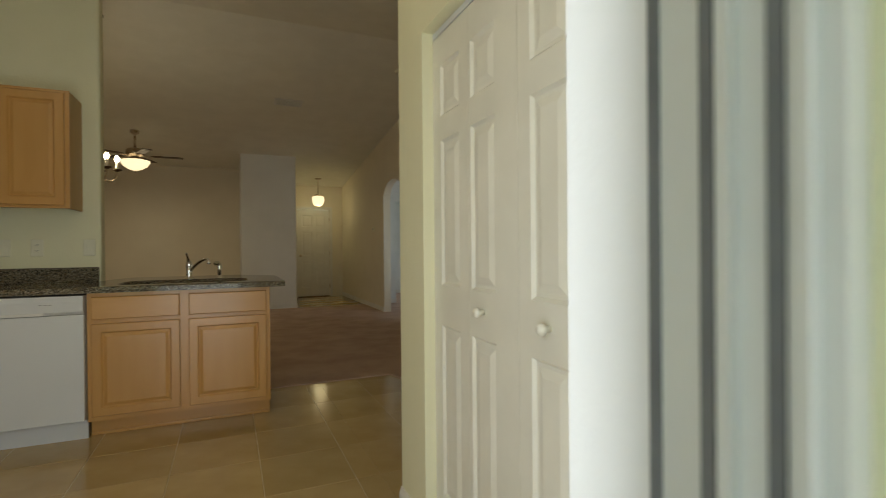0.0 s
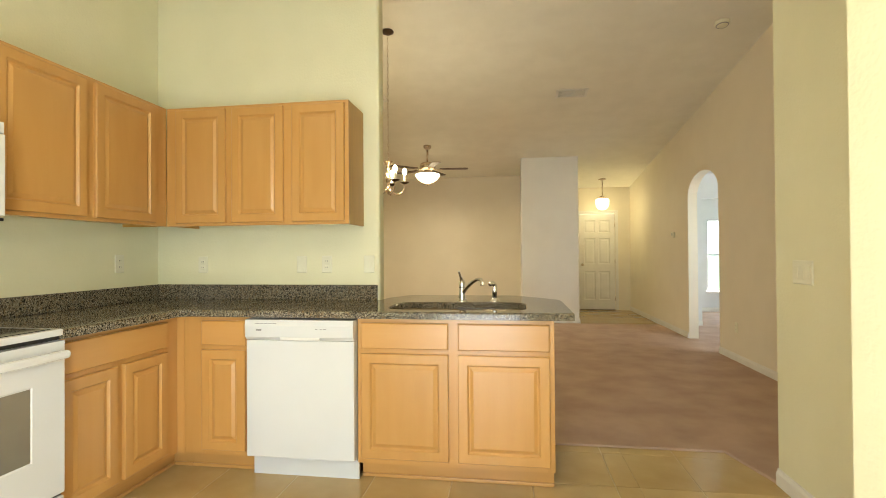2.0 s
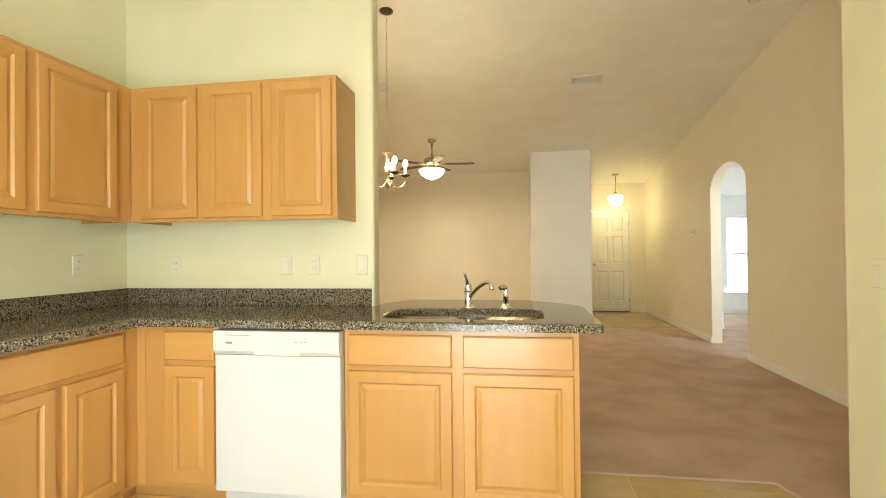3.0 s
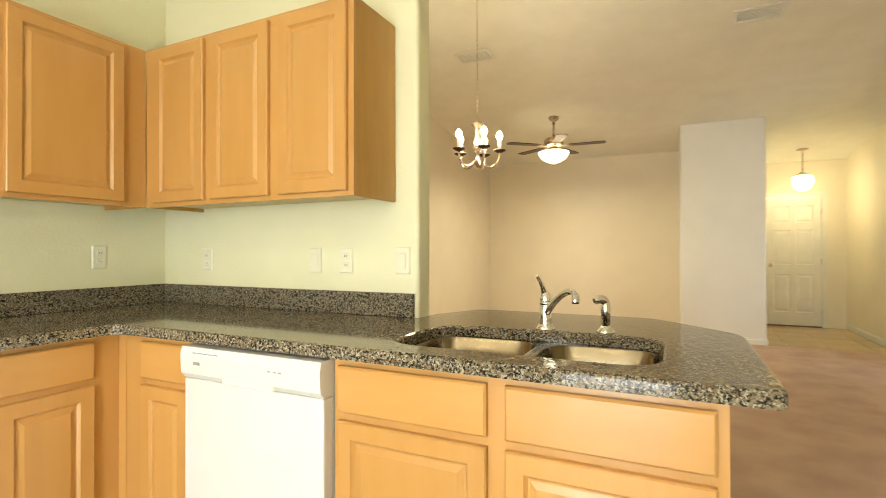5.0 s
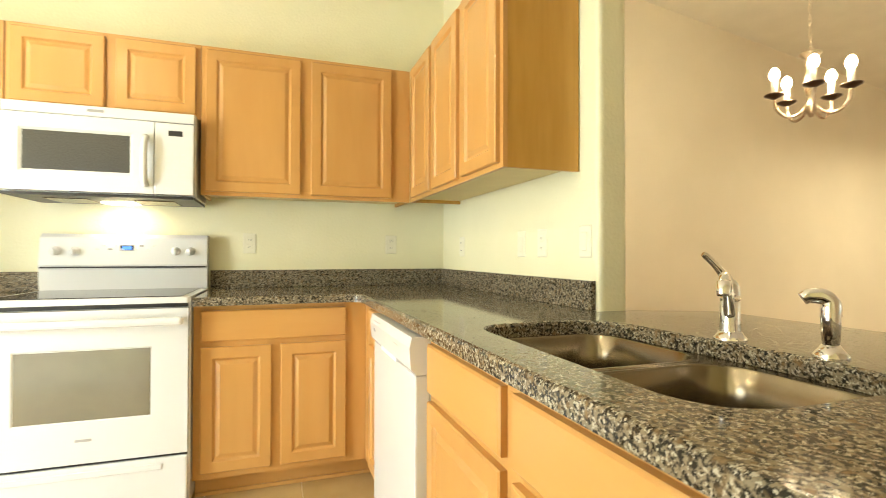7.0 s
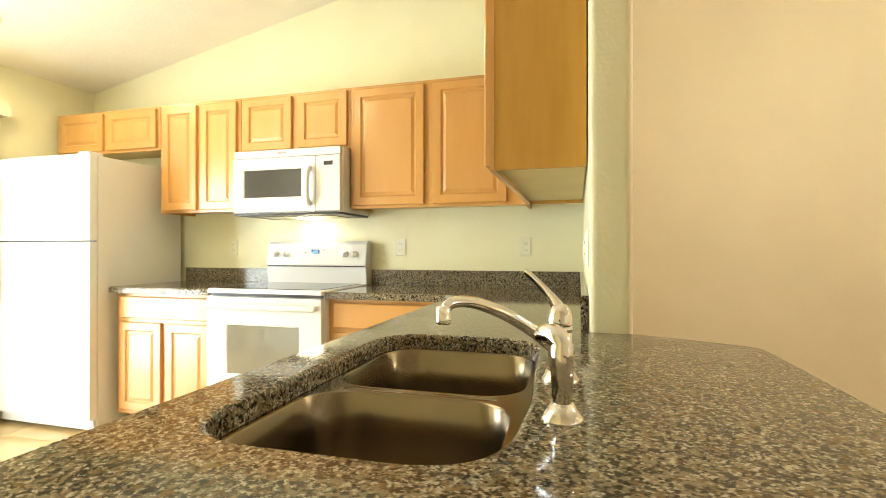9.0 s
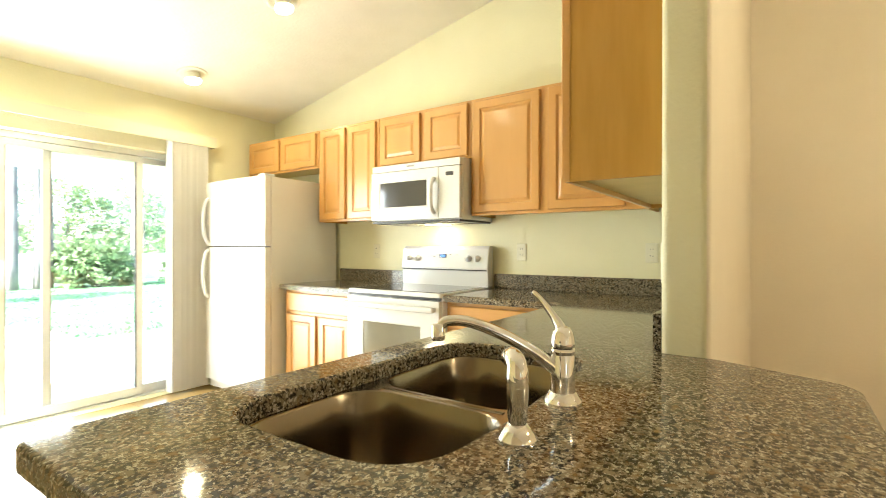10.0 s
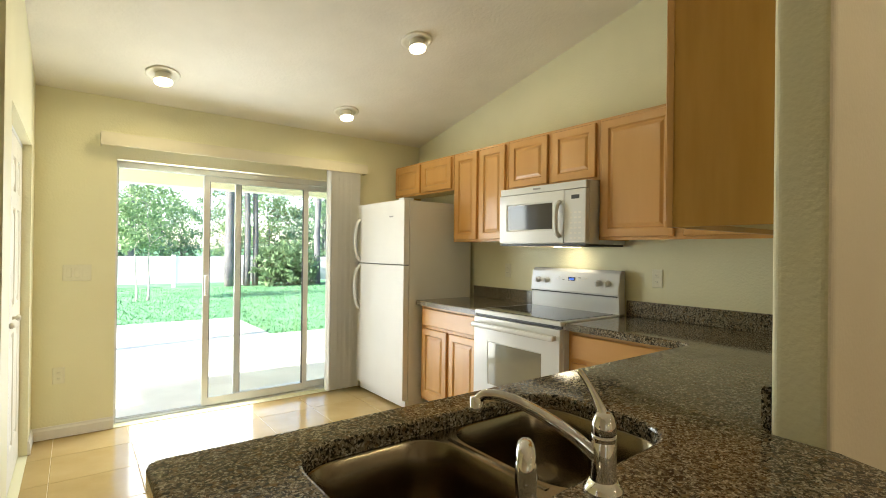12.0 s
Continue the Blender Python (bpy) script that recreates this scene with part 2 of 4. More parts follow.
def lathe(profile, seg=24, bm=None, at=(0, 0, 0)):
    """Turns (radius, z) pairs about the z axis."""
    bm = bm or bmesh.new()
    rings = []
    for r, z in profile:
        if r < 1e-6:
            rings.append([bm.verts.new((at[0], at[1], at[2] + z))])
        else:
            rings.append([bm.verts.new((at[0] + r * math.cos(2 * math.pi * i / seg), at[1] + r * math.sin(2 * math.pi * i / seg), at[2] + z)) for i in range(seg)])
    for a, b in zip(rings, rings[1:]):
        for i in range(seg):
            j = (i + 1) % seg
            q = [a[i % len(a)], a[j % len(a)], b[j % len(b)], b[i % len(b)]]
            q = list(dict.fromkeys(q))
            if len(q) > 2:
                bm.faces.new(q)
    for f in bm.faces:
        f.smooth = True
    return bm


def tube(points, radii, seg=12, bm=None, squash=1.0):
    bm = bm or bmesh.new()
    pts = [Vector(p) for p in points]
    rings, side = [], None
    for i, p in enumerate(pts):
        d = (pts[min(i + 1, len(pts) - 1)] - pts[max(i - 1, 0)]).normalized()
        if side is None:
            side = d.orthogonal().normalized()
        side = (side - d * side.dot(d)).normalized()
        up = d.cross(side)
        r = radii[i] if isinstance(radii, (list, tuple)) else radii
        rings.append([bm.verts.new(p + side * r * math.cos(2 * math.pi * k / seg) + up * r * squash * math.sin(2 * math.pi * k / seg)) for k in range(seg)])
    for a, b in zip(rings, rings[1:]):
        for k in range(seg):
            f = bm.faces.new((a[k], a[(k + 1) % seg], b[(k + 1) % seg], b[k]))
            f.smooth = True
    bm.faces.new(list(reversed(rings[0])))
    bm.faces.new(rings[-1])
    return bm


def smooth_path(points, n=6):
    """Catmull-Rom through the points."""
    p = [Vector(q) for q in points]
    p = [2 * p[0] - p[1]] + p + [2 * p[-1] - p[-2]]
    out = []
    for i in range(1, len(p) - 2):
        for k in range(n):
            t = k / n
            out.append(0.5 * (2 * p[i] + (p[i + 1] - p[i - 1]) * t + (2 * p[i - 1] - 5 * p[i] + 4 * p[i + 1] - p[i + 2]) * t * t + (3 * p[i] - p[i - 1] - 3 * p[i + 1] + p[i + 2]) * t ** 3))
    return out + [p[-2]]


def fillet(points, radii, n=6):
    """A closed 2D polygon with rounded corners."""
    out = []
    for i, p in enumerate(points):
        r = radii[i] if isinstance(radii, (list, tuple)) else radii
        p, a, b = Vector(p), Vector(points[i - 1]), Vector(points[(i + 1) % len(points)])
        if r <= 0:
            out.append(p)
            continue
        u, v = (a - p).normalized(), (b - p).normalized()
        half = u.angle(v) / 2
        d = min(r / math.tan(half), (a - p).length * 0.49, (b - p).length * 0.49)
        s, e = p + u * d, p + v * d
        for k in range(n + 1):
            t = k / n
            out.append((1 - t) ** 2 * s + 2 * t * (1 - t) * p + t * t * e)
    return out


def offset(loop, d):
    """Moves a closed 2D loop to its left by d."""
    out = []
    for i, p in enumerate(loop):
        a, b = loop[i - 1], loop[(i + 1) % len(loop)]
        t1, t2 = (p - a).normalized(), (b - p).normalized()
        n1, n2 = Vector((-t1.y, t1.x)), Vector((-t2.y, t2.x))
        n = (n1 + n2)
        n = n / max(n.length_squared, 0.3) * 2
        out.append(p + n * d)
    return out


def slab(outer, holes, z0, z1, ease=0.0, to3=None):
    """A flat slab with holes. outer runs anticlockwise, holes clockwise; ease rounds the top edge."""
    bm = bmesh.new()
    to3 = to3 or (lambda p, z: (p.x, p.y, z))
    prof = [(0, z0), (0, z1)] if not ease else [(0, z0), (0, z1 - ease), (ease * 0.3, z1 - ease * 0.3), (ease, z1)]
    ends = ([], [])
    for loop in [outer] + holes:
        rings = [[bm.verts.new(to3(p, z)) for p in (offset(loop, d) if d else loop)] for d, z in prof]
        n = len(loop)
        for a, b in zip(rings, rings[1:]):
            for i in range(n):
                bm.faces.new((a[i], a[(i + 1) % n], b[(i + 1) % n], b[i]))
        for k, ring in ((0, rings[0]), (1, rings[-1])):
            ends[k].extend(bm.edges.get((ring[i], ring[(i + 1) % n])) for i in range(n))
    for es in ends:
        bmesh.ops.triangle_fill(bm, use_beauty=True, use_dissolve=False, edges=es)
    bmesh.ops.recalc_face_normals(bm, faces=bm.faces)
    return bm


def mesh_of(name, bm, *materials):
    bmesh.ops.recalc_face_normals(bm, faces=bm.faces)
    me = bpy.data.meshes.new(name)
    bm.to_mesh(me)
    bm.free()
    for m in materials:
        me.materials.append(m)
    return me


def thing(name, m=None, label="", category="", group="", kind=""):
    ob = new(name)
    ob.empty_display_size = 0.05
    if m is not None:
        ob.matrix_world = m
    return tagged(ob, label, category, group, kind)


def solid(name, bm, material, label="", category="", group="", kind="", m=None):
    ob = new(name, mesh_of(name, bm, material))
    if m is not None:
        ob.matrix_world = m
    return tagged(ob, label, category, group, kind)


def part(name, bm, material, parent, label=""):
    ob = new(name, mesh_of(name, bm, material))
    ob.parent = parent
    return tagged(ob, label)


def V(*pairs):
    return [Vector(p) for p in pairs]


# ---- structure: ceiling, walls, floors ----


def ceil_z(y):
    return min(3.222 + 0.212 * y, 3.604 - 0.135 * y)


RIDGE = (3.604 - 3.222) / 0.347
bm = bmesh.new()
prof = [(-4.05, ceil_z(-4.05)), (RIDGE, ceil_z(RIDGE)), (7.7, ceil_z(7.7)), (7.7, ceil_z(7.7) + 0.15), (RIDGE, ceil_z(RIDGE) + 0.15), (-4.05, ceil_z(-4.05) + 0.15)]
sides = [[bm.verts.new((x, y, z)) for y, z in prof] for x in (-0.6, 5.04)]
for i in range(6):
    bm.faces.new((sides[0][i], sides[0][(i + 1) % 6], sides[1][(i + 1) % 6], sides[1][i]))
bm.faces.new(sides[0])
bm.faces.new(list(reversed(sides[1])))
solid("ceiling", bm, CEIL, "cream textured vaulted ceiling over kitchen and living room", "ceiling", kind="structure")


def wall_x(name, x0, x1, y0, y1, material, label, holes=()):
    """A wall that runs along y, up to the sloped ceiling."""
    pts = [(y0, 0), (y1, 0), (y1, ceil_z(y1))] + ([(RIDGE, ceil_z(RIDGE))] if y0 < RIDGE < y1 else []) + [(y0, ceil_z(y0))]
    return solid(name, slab(V(*pts), list(holes), x0, x1, to3=lambda p, z: (z, p.x, p.y)), material, label, "wall", kind="structure")


def wall_y(name, y0, y1, x0, x1, material, label, holes=(), z1=None):
    z = (z1 or ceil_z((y0 + y1) / 2) + 0.02)
    return solid(name, slab(V((x0, 0), (x1, 0), (x1, z), (x0, z)), list(holes), y0, y1, to3=lambda p, q: (p.x, q, p.y)), material, label, "wall", kind="structure")


def hole(x0, z0, x1, z1):
    return V((x0, z0), (x0, z1), (x1, z1), (x1, z0))


SLX0, SLX1, SLZ = 0.82, 2.660, 1.965
YS = -3.83
wall_x("wall_west", -0.15, 0.0, YS - 0.2, 0.0, KWALL, "pale yellow painted kitchen wall behind the range")
wall_y("wall_south", YS - 0.2, YS, 0.0, 4.9, KWALL, "pale cream wall around the sliding glass door", [hole(SLX0, 0.004, SLX1, SLZ)])
bm = slab(fillet(V((-0.45, 0.0), (1.612, 0.0), (1.612, 0.118), (-0.45, 0.118)), [0, 0.022, 0.022, 0]), [], 0, ceil_z(0.0) + 0.01)
for f in bm.faces:
    f.normal_update()
    f.material_index = 1 if f.normal.y > 0.5 else 0
stub = solid("wall_kitchen_north", bm, KWALL, "pale yellow stub wall with rounded end behind the cabinets", "wall", kind="structure")
stub.data.materials.append(LWALL)
wall_x("wall_living_west", -0.6, -0.45, 0.118, 6.5, LWALL, "plain beige living room wall")
wall_y("wall_living_north", 6.5, 6.62, -0.6, 2.63, LWALL, "plain beige living room end wall")
bm = slab(fillet(V((2.63, 5.45), (3.60, 5.45), (3.60, 7.52), (2.63, 7.52)), [0.02, 0.02, 0, 0]), [], 0, 2.88)
bmesh.ops.bisect_plane(bm, geom=bm.verts[:] + bm.edges[:] + bm.faces[:], plane_co=(0, 5.45, ceil_z(5.45) + 0.004), plane_no=(0, 0.135, 1), clear_outer=True)
solid("wall_hall_block", bm, BLOCKWALL, "white closet wall beside the entry hall", "wall", kind="structure")
wall_y("wall_entry", 7.52, 7.64, 2.63, 5.035, LWALL, "beige wall around the front door", [hole(3.875, 0.004, 4.61, 2.04)])
arch = [(3.09, 0.004), (3.09, 1.98)] + [(3.60 - 0.51 * math.cos(math.pi * k / 16), 1.98 + 0.29 * math.sin(math.pi * k / 16)) for k in range(1, 16)] + [(4.11, 1.98), (4.11, 0.004)]
wall_x("wall_living_east", 4.912, 5.035, -0.36, 7.52, LWALL, "beige living room wall with an arched opening", [V(*arch)])
# pantry block and the return beside it
wall_x("wall_pantry", 3.12, 3.24, YS, -2.09, KWALL, "pale cream pantry wall with a bifold door", [hole(-3.57, 0.004, -2.37, 1.955)])
wall_y("wall_pantry_back", -2.19, -2.09, 3.24, 3.96, KWALL, "pale cream end wall of the pantry")
wall_x("wall_passage", 3.84, 3.96, -2.09, -0.36, KWALL, "pale yellow wall with light switches")
wall_y("wall_passage_return", -0.48, -0.36, 3.96, 5.035, LWALL, "beige wall return beside the living room")
wall_x("wall_pantry_east", 4.78, 4.9, YS, -0.48, KWALL, "plain closing wall behind the pantry")
# rooms past the arch
wall_x("wall_corridor_east", 8.0, 8.1, 2.5, 7.4, WHITEWALL, "plain white bedroom wall")
# the window opening in this unseen wall is invented for the fill lamp
wall_y("wall_corridor_south", 2.4, 2.5, 5.035, 8.1, WHITEWALL, "plain white corridor wall with an added window out of view", [hole(5.6, 0.9, 6.8, 2.1)], z1=2.5)
wall_y("wall_bedroom", 5.4, 5.52, 5.035, 8.0, WHITEWALL, "white wall with a doorway to the bedroom", [hole(5.55, 0.004, 6.5, 2.09)], z1=2.5)
wall_y("wall_bedroom_north", 7.4, 7.55, 5.035, 8.1, WHITEWALL, "white bedroom wall with a window", [hole(6.38, 0.42, 7.6, 1.88)], z1=2.5)
solid("ceiling_corridor", cube(5.035, 2.4, 2.5, 8.1, 7.55, 2.6), WHITEWALL, "white flat ceiling of the corridor", "ceiling", kind="structure")

floor = solid("floor", cube(-0.6, YS - 0.2, -0.12, 8.1, 7.7, -0.0022), GROUT, "tan grout bed under the floor tiles", "floor", kind="structure")
carpet = slab(V((-0.45, 0.118), (1.6, 0.118), (1.6, 0.045), (3.735, 0.045), (3.84, -0.36), (4.912, -0.36), (4.912, 5.42), (3.60, 5.42), (3.60, 5.45), (2.63, 5.45), (2.63, 6.5), (-0.45, 6.5)), [], -0.002, 0.012, ease=0.008)
solid("carpet", carpet, CARPET, "mauve brown cut pile carpet with vacuum marks", "carpet", kind="structure")
solid("corridor_carpet", cube(4.912, 2.5, -0.002, 8.0, 7.4, 0.008), CARPET, "mauve brown carpet past the arch", "carpet", kind="structure")


def baseboard(name, x0, y0, x1, y1, h=0.085, t=0.014):
    """Along a wall from one point to the other, standing out to the left of the run."""
    d = Vector((x1 - x0, y1 - y0))
    n = Vector((-d.y, d.x)).normalized()
    L = d.length
    bm = bmesh.new()
    sec = [(0, 0), (t, 0), (t, h * 0.72), (t * 0.55, h * 0.86), (t * 0.45, h), (0, h)]
    ends = [[bm.verts.new((x0 + d.x * s + n.x * a, y0 + d.y * s + n.y * a, 0.004 + b)) for a, b in sec] for s in (0, 1)]
    for i in range(6):
        bm.faces.new((ends[0][i], ends[0][(i + 1) % 6], ends[1][(i + 1) % 6], ends[1][i]))
    bm.faces.new(ends[0])
    bm.faces.new(list(reversed(ends[1])))
    return solid(name, bm, TRIM, "low painted baseboard along the wall", "baseboard", kind="structure")


for run in ((SLX1, YS, 3.12, YS), (3.12, -2.37, 3.12, -2.09), (3.12, YS, 3.12, -3.57), (3.84, -2.09, 3.84, -0.36), (4.912, -0.36, 4.912, 3.09), (4.912, 4.11, 4.912, 7.52),
            (3.60, 5.45, 2.63, 5.45), (2.63, 6.5, -0.45, 6.5), (-0.45, 6.5, -0.45, 0.118), (3.60, 7.52, 3.60, 5.45), (5.55, 5.4, 5.035, 5.4), (8.0, 7.4, 5.035, 7.4)):
    x0, y0, x1, y1 = run
    if x0 == x1 and x0 in (3.12, 3.84, 4.912):
        y0, y1 = min(y0, y1), max(y0, y1)
    baseboard("baseboard", x0, y0, x1, y1)

# ---- cabinets ----
DOOR = [(0.0, 0.004), (0.004, 0.0), (0.049, 0.0), (0.052, 0.004), (0.058, 0.010), (0.063, 0.010), (0.080, 0.003)]
DRAWER = [(0.0, 0.005), (0.006, 0.0)]
WEST = lambda y, x=0.60, z=0.0: pose(x, y, z, 0, 0, 90)
NORTH = lambda x, y=-0.605, z=0.0: pose(x, y, z)


def carcass(root, w, z0, z1, depth, ends, rails, under=None, top=None):
    """Box behind the face frame, the frame's stiles and rails, and what closes it."""
    part("body", cube(0.002, 0.018, z0 + (0.02 if under else 0), w - 0.002, depth, top or z1), VENEER, root, "plain veneered cabinet box")
    for a, b in ((0, ends[0]), (ends[1], w)):
        part("stile", cube(a, 0, z0, b, 0.018, z1, 0.001), MAPLE, root)
    for a, b in rails:
        part("rail", cube(ends[0], 0.0, a, ends[1], 0.0175, b), MAPLE_H, root)
    if under:
        part("bottom_panel", cube(0.016, 0.02, z0 + 0.018, w - 0.016, depth - 0.004, z0 + 0.0195), LINER, root, "pale yellow underside")
        for a in (0.002, w - 0.016):
            part("lower_edge", cube(a, 0.018, z0, a + 0.014, depth, z0 + 0.02), VENEER, root)


def base_cabinet(m, w, doors, drawers, label, mid=True, top=None):
    root = thing("base_cabinet", m, label, "cabinet", "kitchen base cabinets")
    carcass(root, w, 0.105, 0.874, 0.595, (doors[0][0] + 0.012, doors[-1][1] - 0.012), [(0.105, 0.145), (0.68, 0.725), (0.84, 0.874)], top=top)
    if mid and len(doors) > 1:
        c = (doors[0][1] + doors[1][0]) / 2
        part("mullion", cube(c - 0.04, -0.0005, 0.145, c + 0.04, 0.0175, 0.845), MAPLE, root)
    part("toe_kick", cube(0, 0.085, 0.0, w, 0.10, 0.104), MAPLE_H, root, "plain maple toe board")
    part("shoe_moulding", cube(0, 0.072, 0.0, w, 0.085, 0.018, 0.004), MAPLE_H, root)
    for a, b in doors:
        part("door", nested(a, 0.135, b, 0.69, -0.02, DOOR, 0.02), MAPLE, root, "raised panel maple door")
    for a, b in drawers:
        part("drawer_front", nested(a, 0.715, b, 0.852, -0.02, DRAWER, 0.02), MAPLE_H, root, "flat maple drawer front")
    return root


def upper_cabinet(m, w, z0, z1, doors, label, depth=0.30):
    root = thing("wall_cabinet", m, label, "cabinet", "kitchen wall cabinets")
    carcass(root, w, z0, z1, depth, (doors[0][0] + 0.012, doors[-1][1] - 0.012), [(z0, z0 + 0.035), (z1 - 0.045, z1)], under=True)
    for a, b in zip(doors, doors[1:]):
        part("mullion", cube(a[1] - 0.01, -0.0005, z0 + 0.035, b[0] + 0.01, 0.0175, z1 - 0.045), MAPLE, root)
    for a, b in doors:
        part("door", nested(a, z0 + 0.018, b, z1 - 0.02, -0.02, DOOR, 0.02), MAPLE, root, "raised panel maple door")
    return root


ZT, ZB = 2.150, 1.400
base_cabinet(WEST(-1.370), 0.762, [(0.03, 0.327), (0.367, 0.665)], [(0.03, 0.665)], "honey maple base cabinet between range and corner")
base_cabinet(WEST(-2.875), 0.740, [(0.03, 0.355), (0.390, 0.710)], [(0.03, 0.710)], "honey maple base cabinet between refrigerator and range")
base_cabinet(NORTH(0.645), 0.392, [(0.112, 0.372)], [(0.112, 0.372)], "narrow honey maple base cabinet beside the dishwasher")
base_cabinet(NORTH(1.655), 1.03, [(0.022, 0.49), (0.54, 1.006)], [(0.022, 0.49), (0.54, 1.006)], "wide honey maple sink cabinet at the peninsula's end", top=0.66)
part("end_panel", cube(1.012, 0.018, 0.10, 1.0295, 0.595, 0.873), VENEER, bpy.data.objects["base_cabinet.003"], "plain veneered end panel")
part("end_panel", cube(0.0005, 0.018, 0.10, 0.018, 0.595, 0.873), VENEER, bpy.data.objects["base_cabinet.003"])
post = thing("corner_filler", None, "honey maple corner filler of the base cabinets", "cabinet")
part("filler", cube(0.583, -0.607, 0.105, 0.644, -0.02, 0.872), MAPLE, post)
part("toe_kick", cube(0.500, -0.608, 0.0, 0.515, -0.505, 0.1045), MAPLE_H, post)
part("toe_kick", cube(0.515, -0.520, 0.0, 0.645, -0.505, 0.1045), MAPLE_H, post)
part("shoe_moulding", cube(0.515, -0.608, 0.0, 0.528, -0.5205, 0.018, 0.004), MAPLE_H, post)
part("shoe_moulding", cube(0.528, -0.533, 0.0, 0.645, -0.5205, 0.018, 0.004), MAPLE_H, post)
solid("wall_half", cube(1.615, 0.0, 0.0, 2.683, 0.10, 0.872), LWALL, "low beige wall behind the sink cabinet", "wall", kind="structure")

upper_cabinet(WEST(-3.80, 0.302), 0.955, 1.845, ZT, [(0.025, 0.452), (0.49, 0.93)], "short honey maple wall cabinet above the refrigerator")
upper_cabinet(WEST(-2.84, 0.302), 0.655, ZB, ZT, [(0.028, 0.310), (0.345, 0.630)], "tall honey maple wall cabinet beside the microwave")
upper_cabinet(WEST(-2.18, 0.302), 0.793, 1.775, ZT, [(0.02, 0.385), (0.430, 0.773)], "short honey maple wall cabinet above the microwave")
upper_cabinet(WEST(-1.385, 0.302), 1.078, ZB, ZT, [(0.022, 0.478), (0.532, 0.968)], "wide honey maple wall cabinet beside the corner")
upper_cabinet(NORTH(0.3035, -0.305), 1.2035, ZB, ZT, [(0.0725, 0.4095), (0.4515, 0.7905), (0.8465, 1.1795)], "honey maple wall cabinet with three doors")

# ---- granite worktops ----
FRONT = -0.642
outer = fillet(V((0.003, -1.370), (0.648, -1.370), (0.648, FRONT), (2.785, FRONT), (2.785, 0.09), (2.50, 0.395), (1.735, 0.395), (1.62, 0.135), (1.615, -0.003), (0.003, -0.003)),
               [0, 0.012, 0.07, 0.035, 0.16, 0.16, 0.09, 0, 0, 0], 8)
SINK = fillet(V((1.785, -0.525), (2.55, -0.525), (2.55, -0.112), (2.30, -0.10), (1.785, -0.125)), [0.12, 0.12, 0.14, 0.3, 0.14], 9)
top = thing("countertop", None, "speckled grey brown polished granite worktop and peninsula", "countertop")
part("slab", slab(outer, [list(reversed(SINK))], 0.876, 0.914, 0.009), GRANITE, top)
part("backsplash", cube(0.024, -0.022, 0.9145, 1.597, -0.002, 1.014, 0.002), GRANITE, top)
part("backsplash", cube(0.002, -1.370, 0.9145, 0.022, -0.002, 1.014, 0.002), GRANITE, top)
side = thing("countertop", None, "short speckled granite worktop beside the refrigerator", "countertop")
part("slab", slab(V((0.003, -2.895), (0.648, -2.895), (0.648, -2.136), (0.003, -2.136)), [], 0.876, 0.914, 0.009), GRANITE, side)
part("backsplash", cube(0.002, -2.895, 0.9145, 0.022, -2.136, 1.014, 0.002), GRANITE, side)

# ---- sink ----


def bowl(loop, z_top, depth, slope):
    """A pressed steel bowl: an open shell with rounded foot."""
    bm = bmesh.new()
    rings = []
    prof = [(0.0, -0.0005), (0.004, -0.004), (slope * 0.5, -depth * 0.5), (slope, -depth + 0.05), (slope + 0.014, -depth + 0.018), (slope + 0.045, -depth)]
    for d, z in prof:
        rings.append([bm.verts.new((p.x, p.y, z_top + z)) for p in offset(loop, d)])
    n = len(loop)
    for a, b in zip(rings, rings[1:]):
        for i in range(n):
            f = bm.faces.new((a[i], a[(i + 1) % n], b[(i + 1) % n], b[i]))
            f.smooth = True
    bm.faces.new(rings[-1])
    return bm


sink = thing("sink", None, "undermounted double bowl stainless steel kitchen sink", "sink")
for xa, xb in ((1.792, 2.165), (2.195, 2.543)):
    part("bowl", bowl(fillet(V((xa, -0.518), (xb, -0.518), (xb, -0.122), (xa, -0.135)), 0.10, 8), 0.8755, 0.19, 0.012), STEEL, sink)
    cx = (xa + xb) / 2
    d = part("drain", lathe([(0.055, 0.0), (0.05, 0.003), (0.035, 0.001), (0.03, -0.003), (0, -0.003)], 24, at=(cx, -0.32, 0.6865)), CHROME, sink, "round steel drain")
loops = [fillet(V((xa, -0.518), (xb, -0.518), (xb, -0.122), (xa, -0.135)), 0.10, 8) for xa, xb in ((1.792, 2.165), (2.195, 2.543))]
part("flange", slab(V((1.755, -0.555), (2.58, -0.555), (2.58, -0.075), (1.755, -0.075)), [list(reversed(q)) for q in loops], 0.8715, 0.8750), STEEL, sink)
part("divider", tube([(2.180, -0.47, 0.863), (2.180, -0.17, 0.863)], 0.0145, 12), STEEL, sink)

# ---- faucet and sprayer ----
faucet = thing("faucet", pose(2.162, -0.060, 0.914), "chrome single lever kitchen faucet", "faucet")
part("base_ring", lathe([(0.034, 0), (0.034, 0.004), (0.028, 0.010), (0.0235, 0.018), (0.0, 0.018)]), CHROME, faucet)
part("body", lathe([(0.0225, 0.016), (0.0212, 0.034), (0.0208, 0.082), (0.0200, 0.084), (0.0200, 0.087), (0.0212, 0.089), (0.0212, 0.096), (0.0, 0.096)]), CHROME, faucet)
part("cap", lathe([(0.0208, 0.098), (0.0212, 0.104), (0.0205, 0.114), (0.0175, 0.125), (0.012, 0.133), (0.0, 0.137)]), CHROME, faucet)
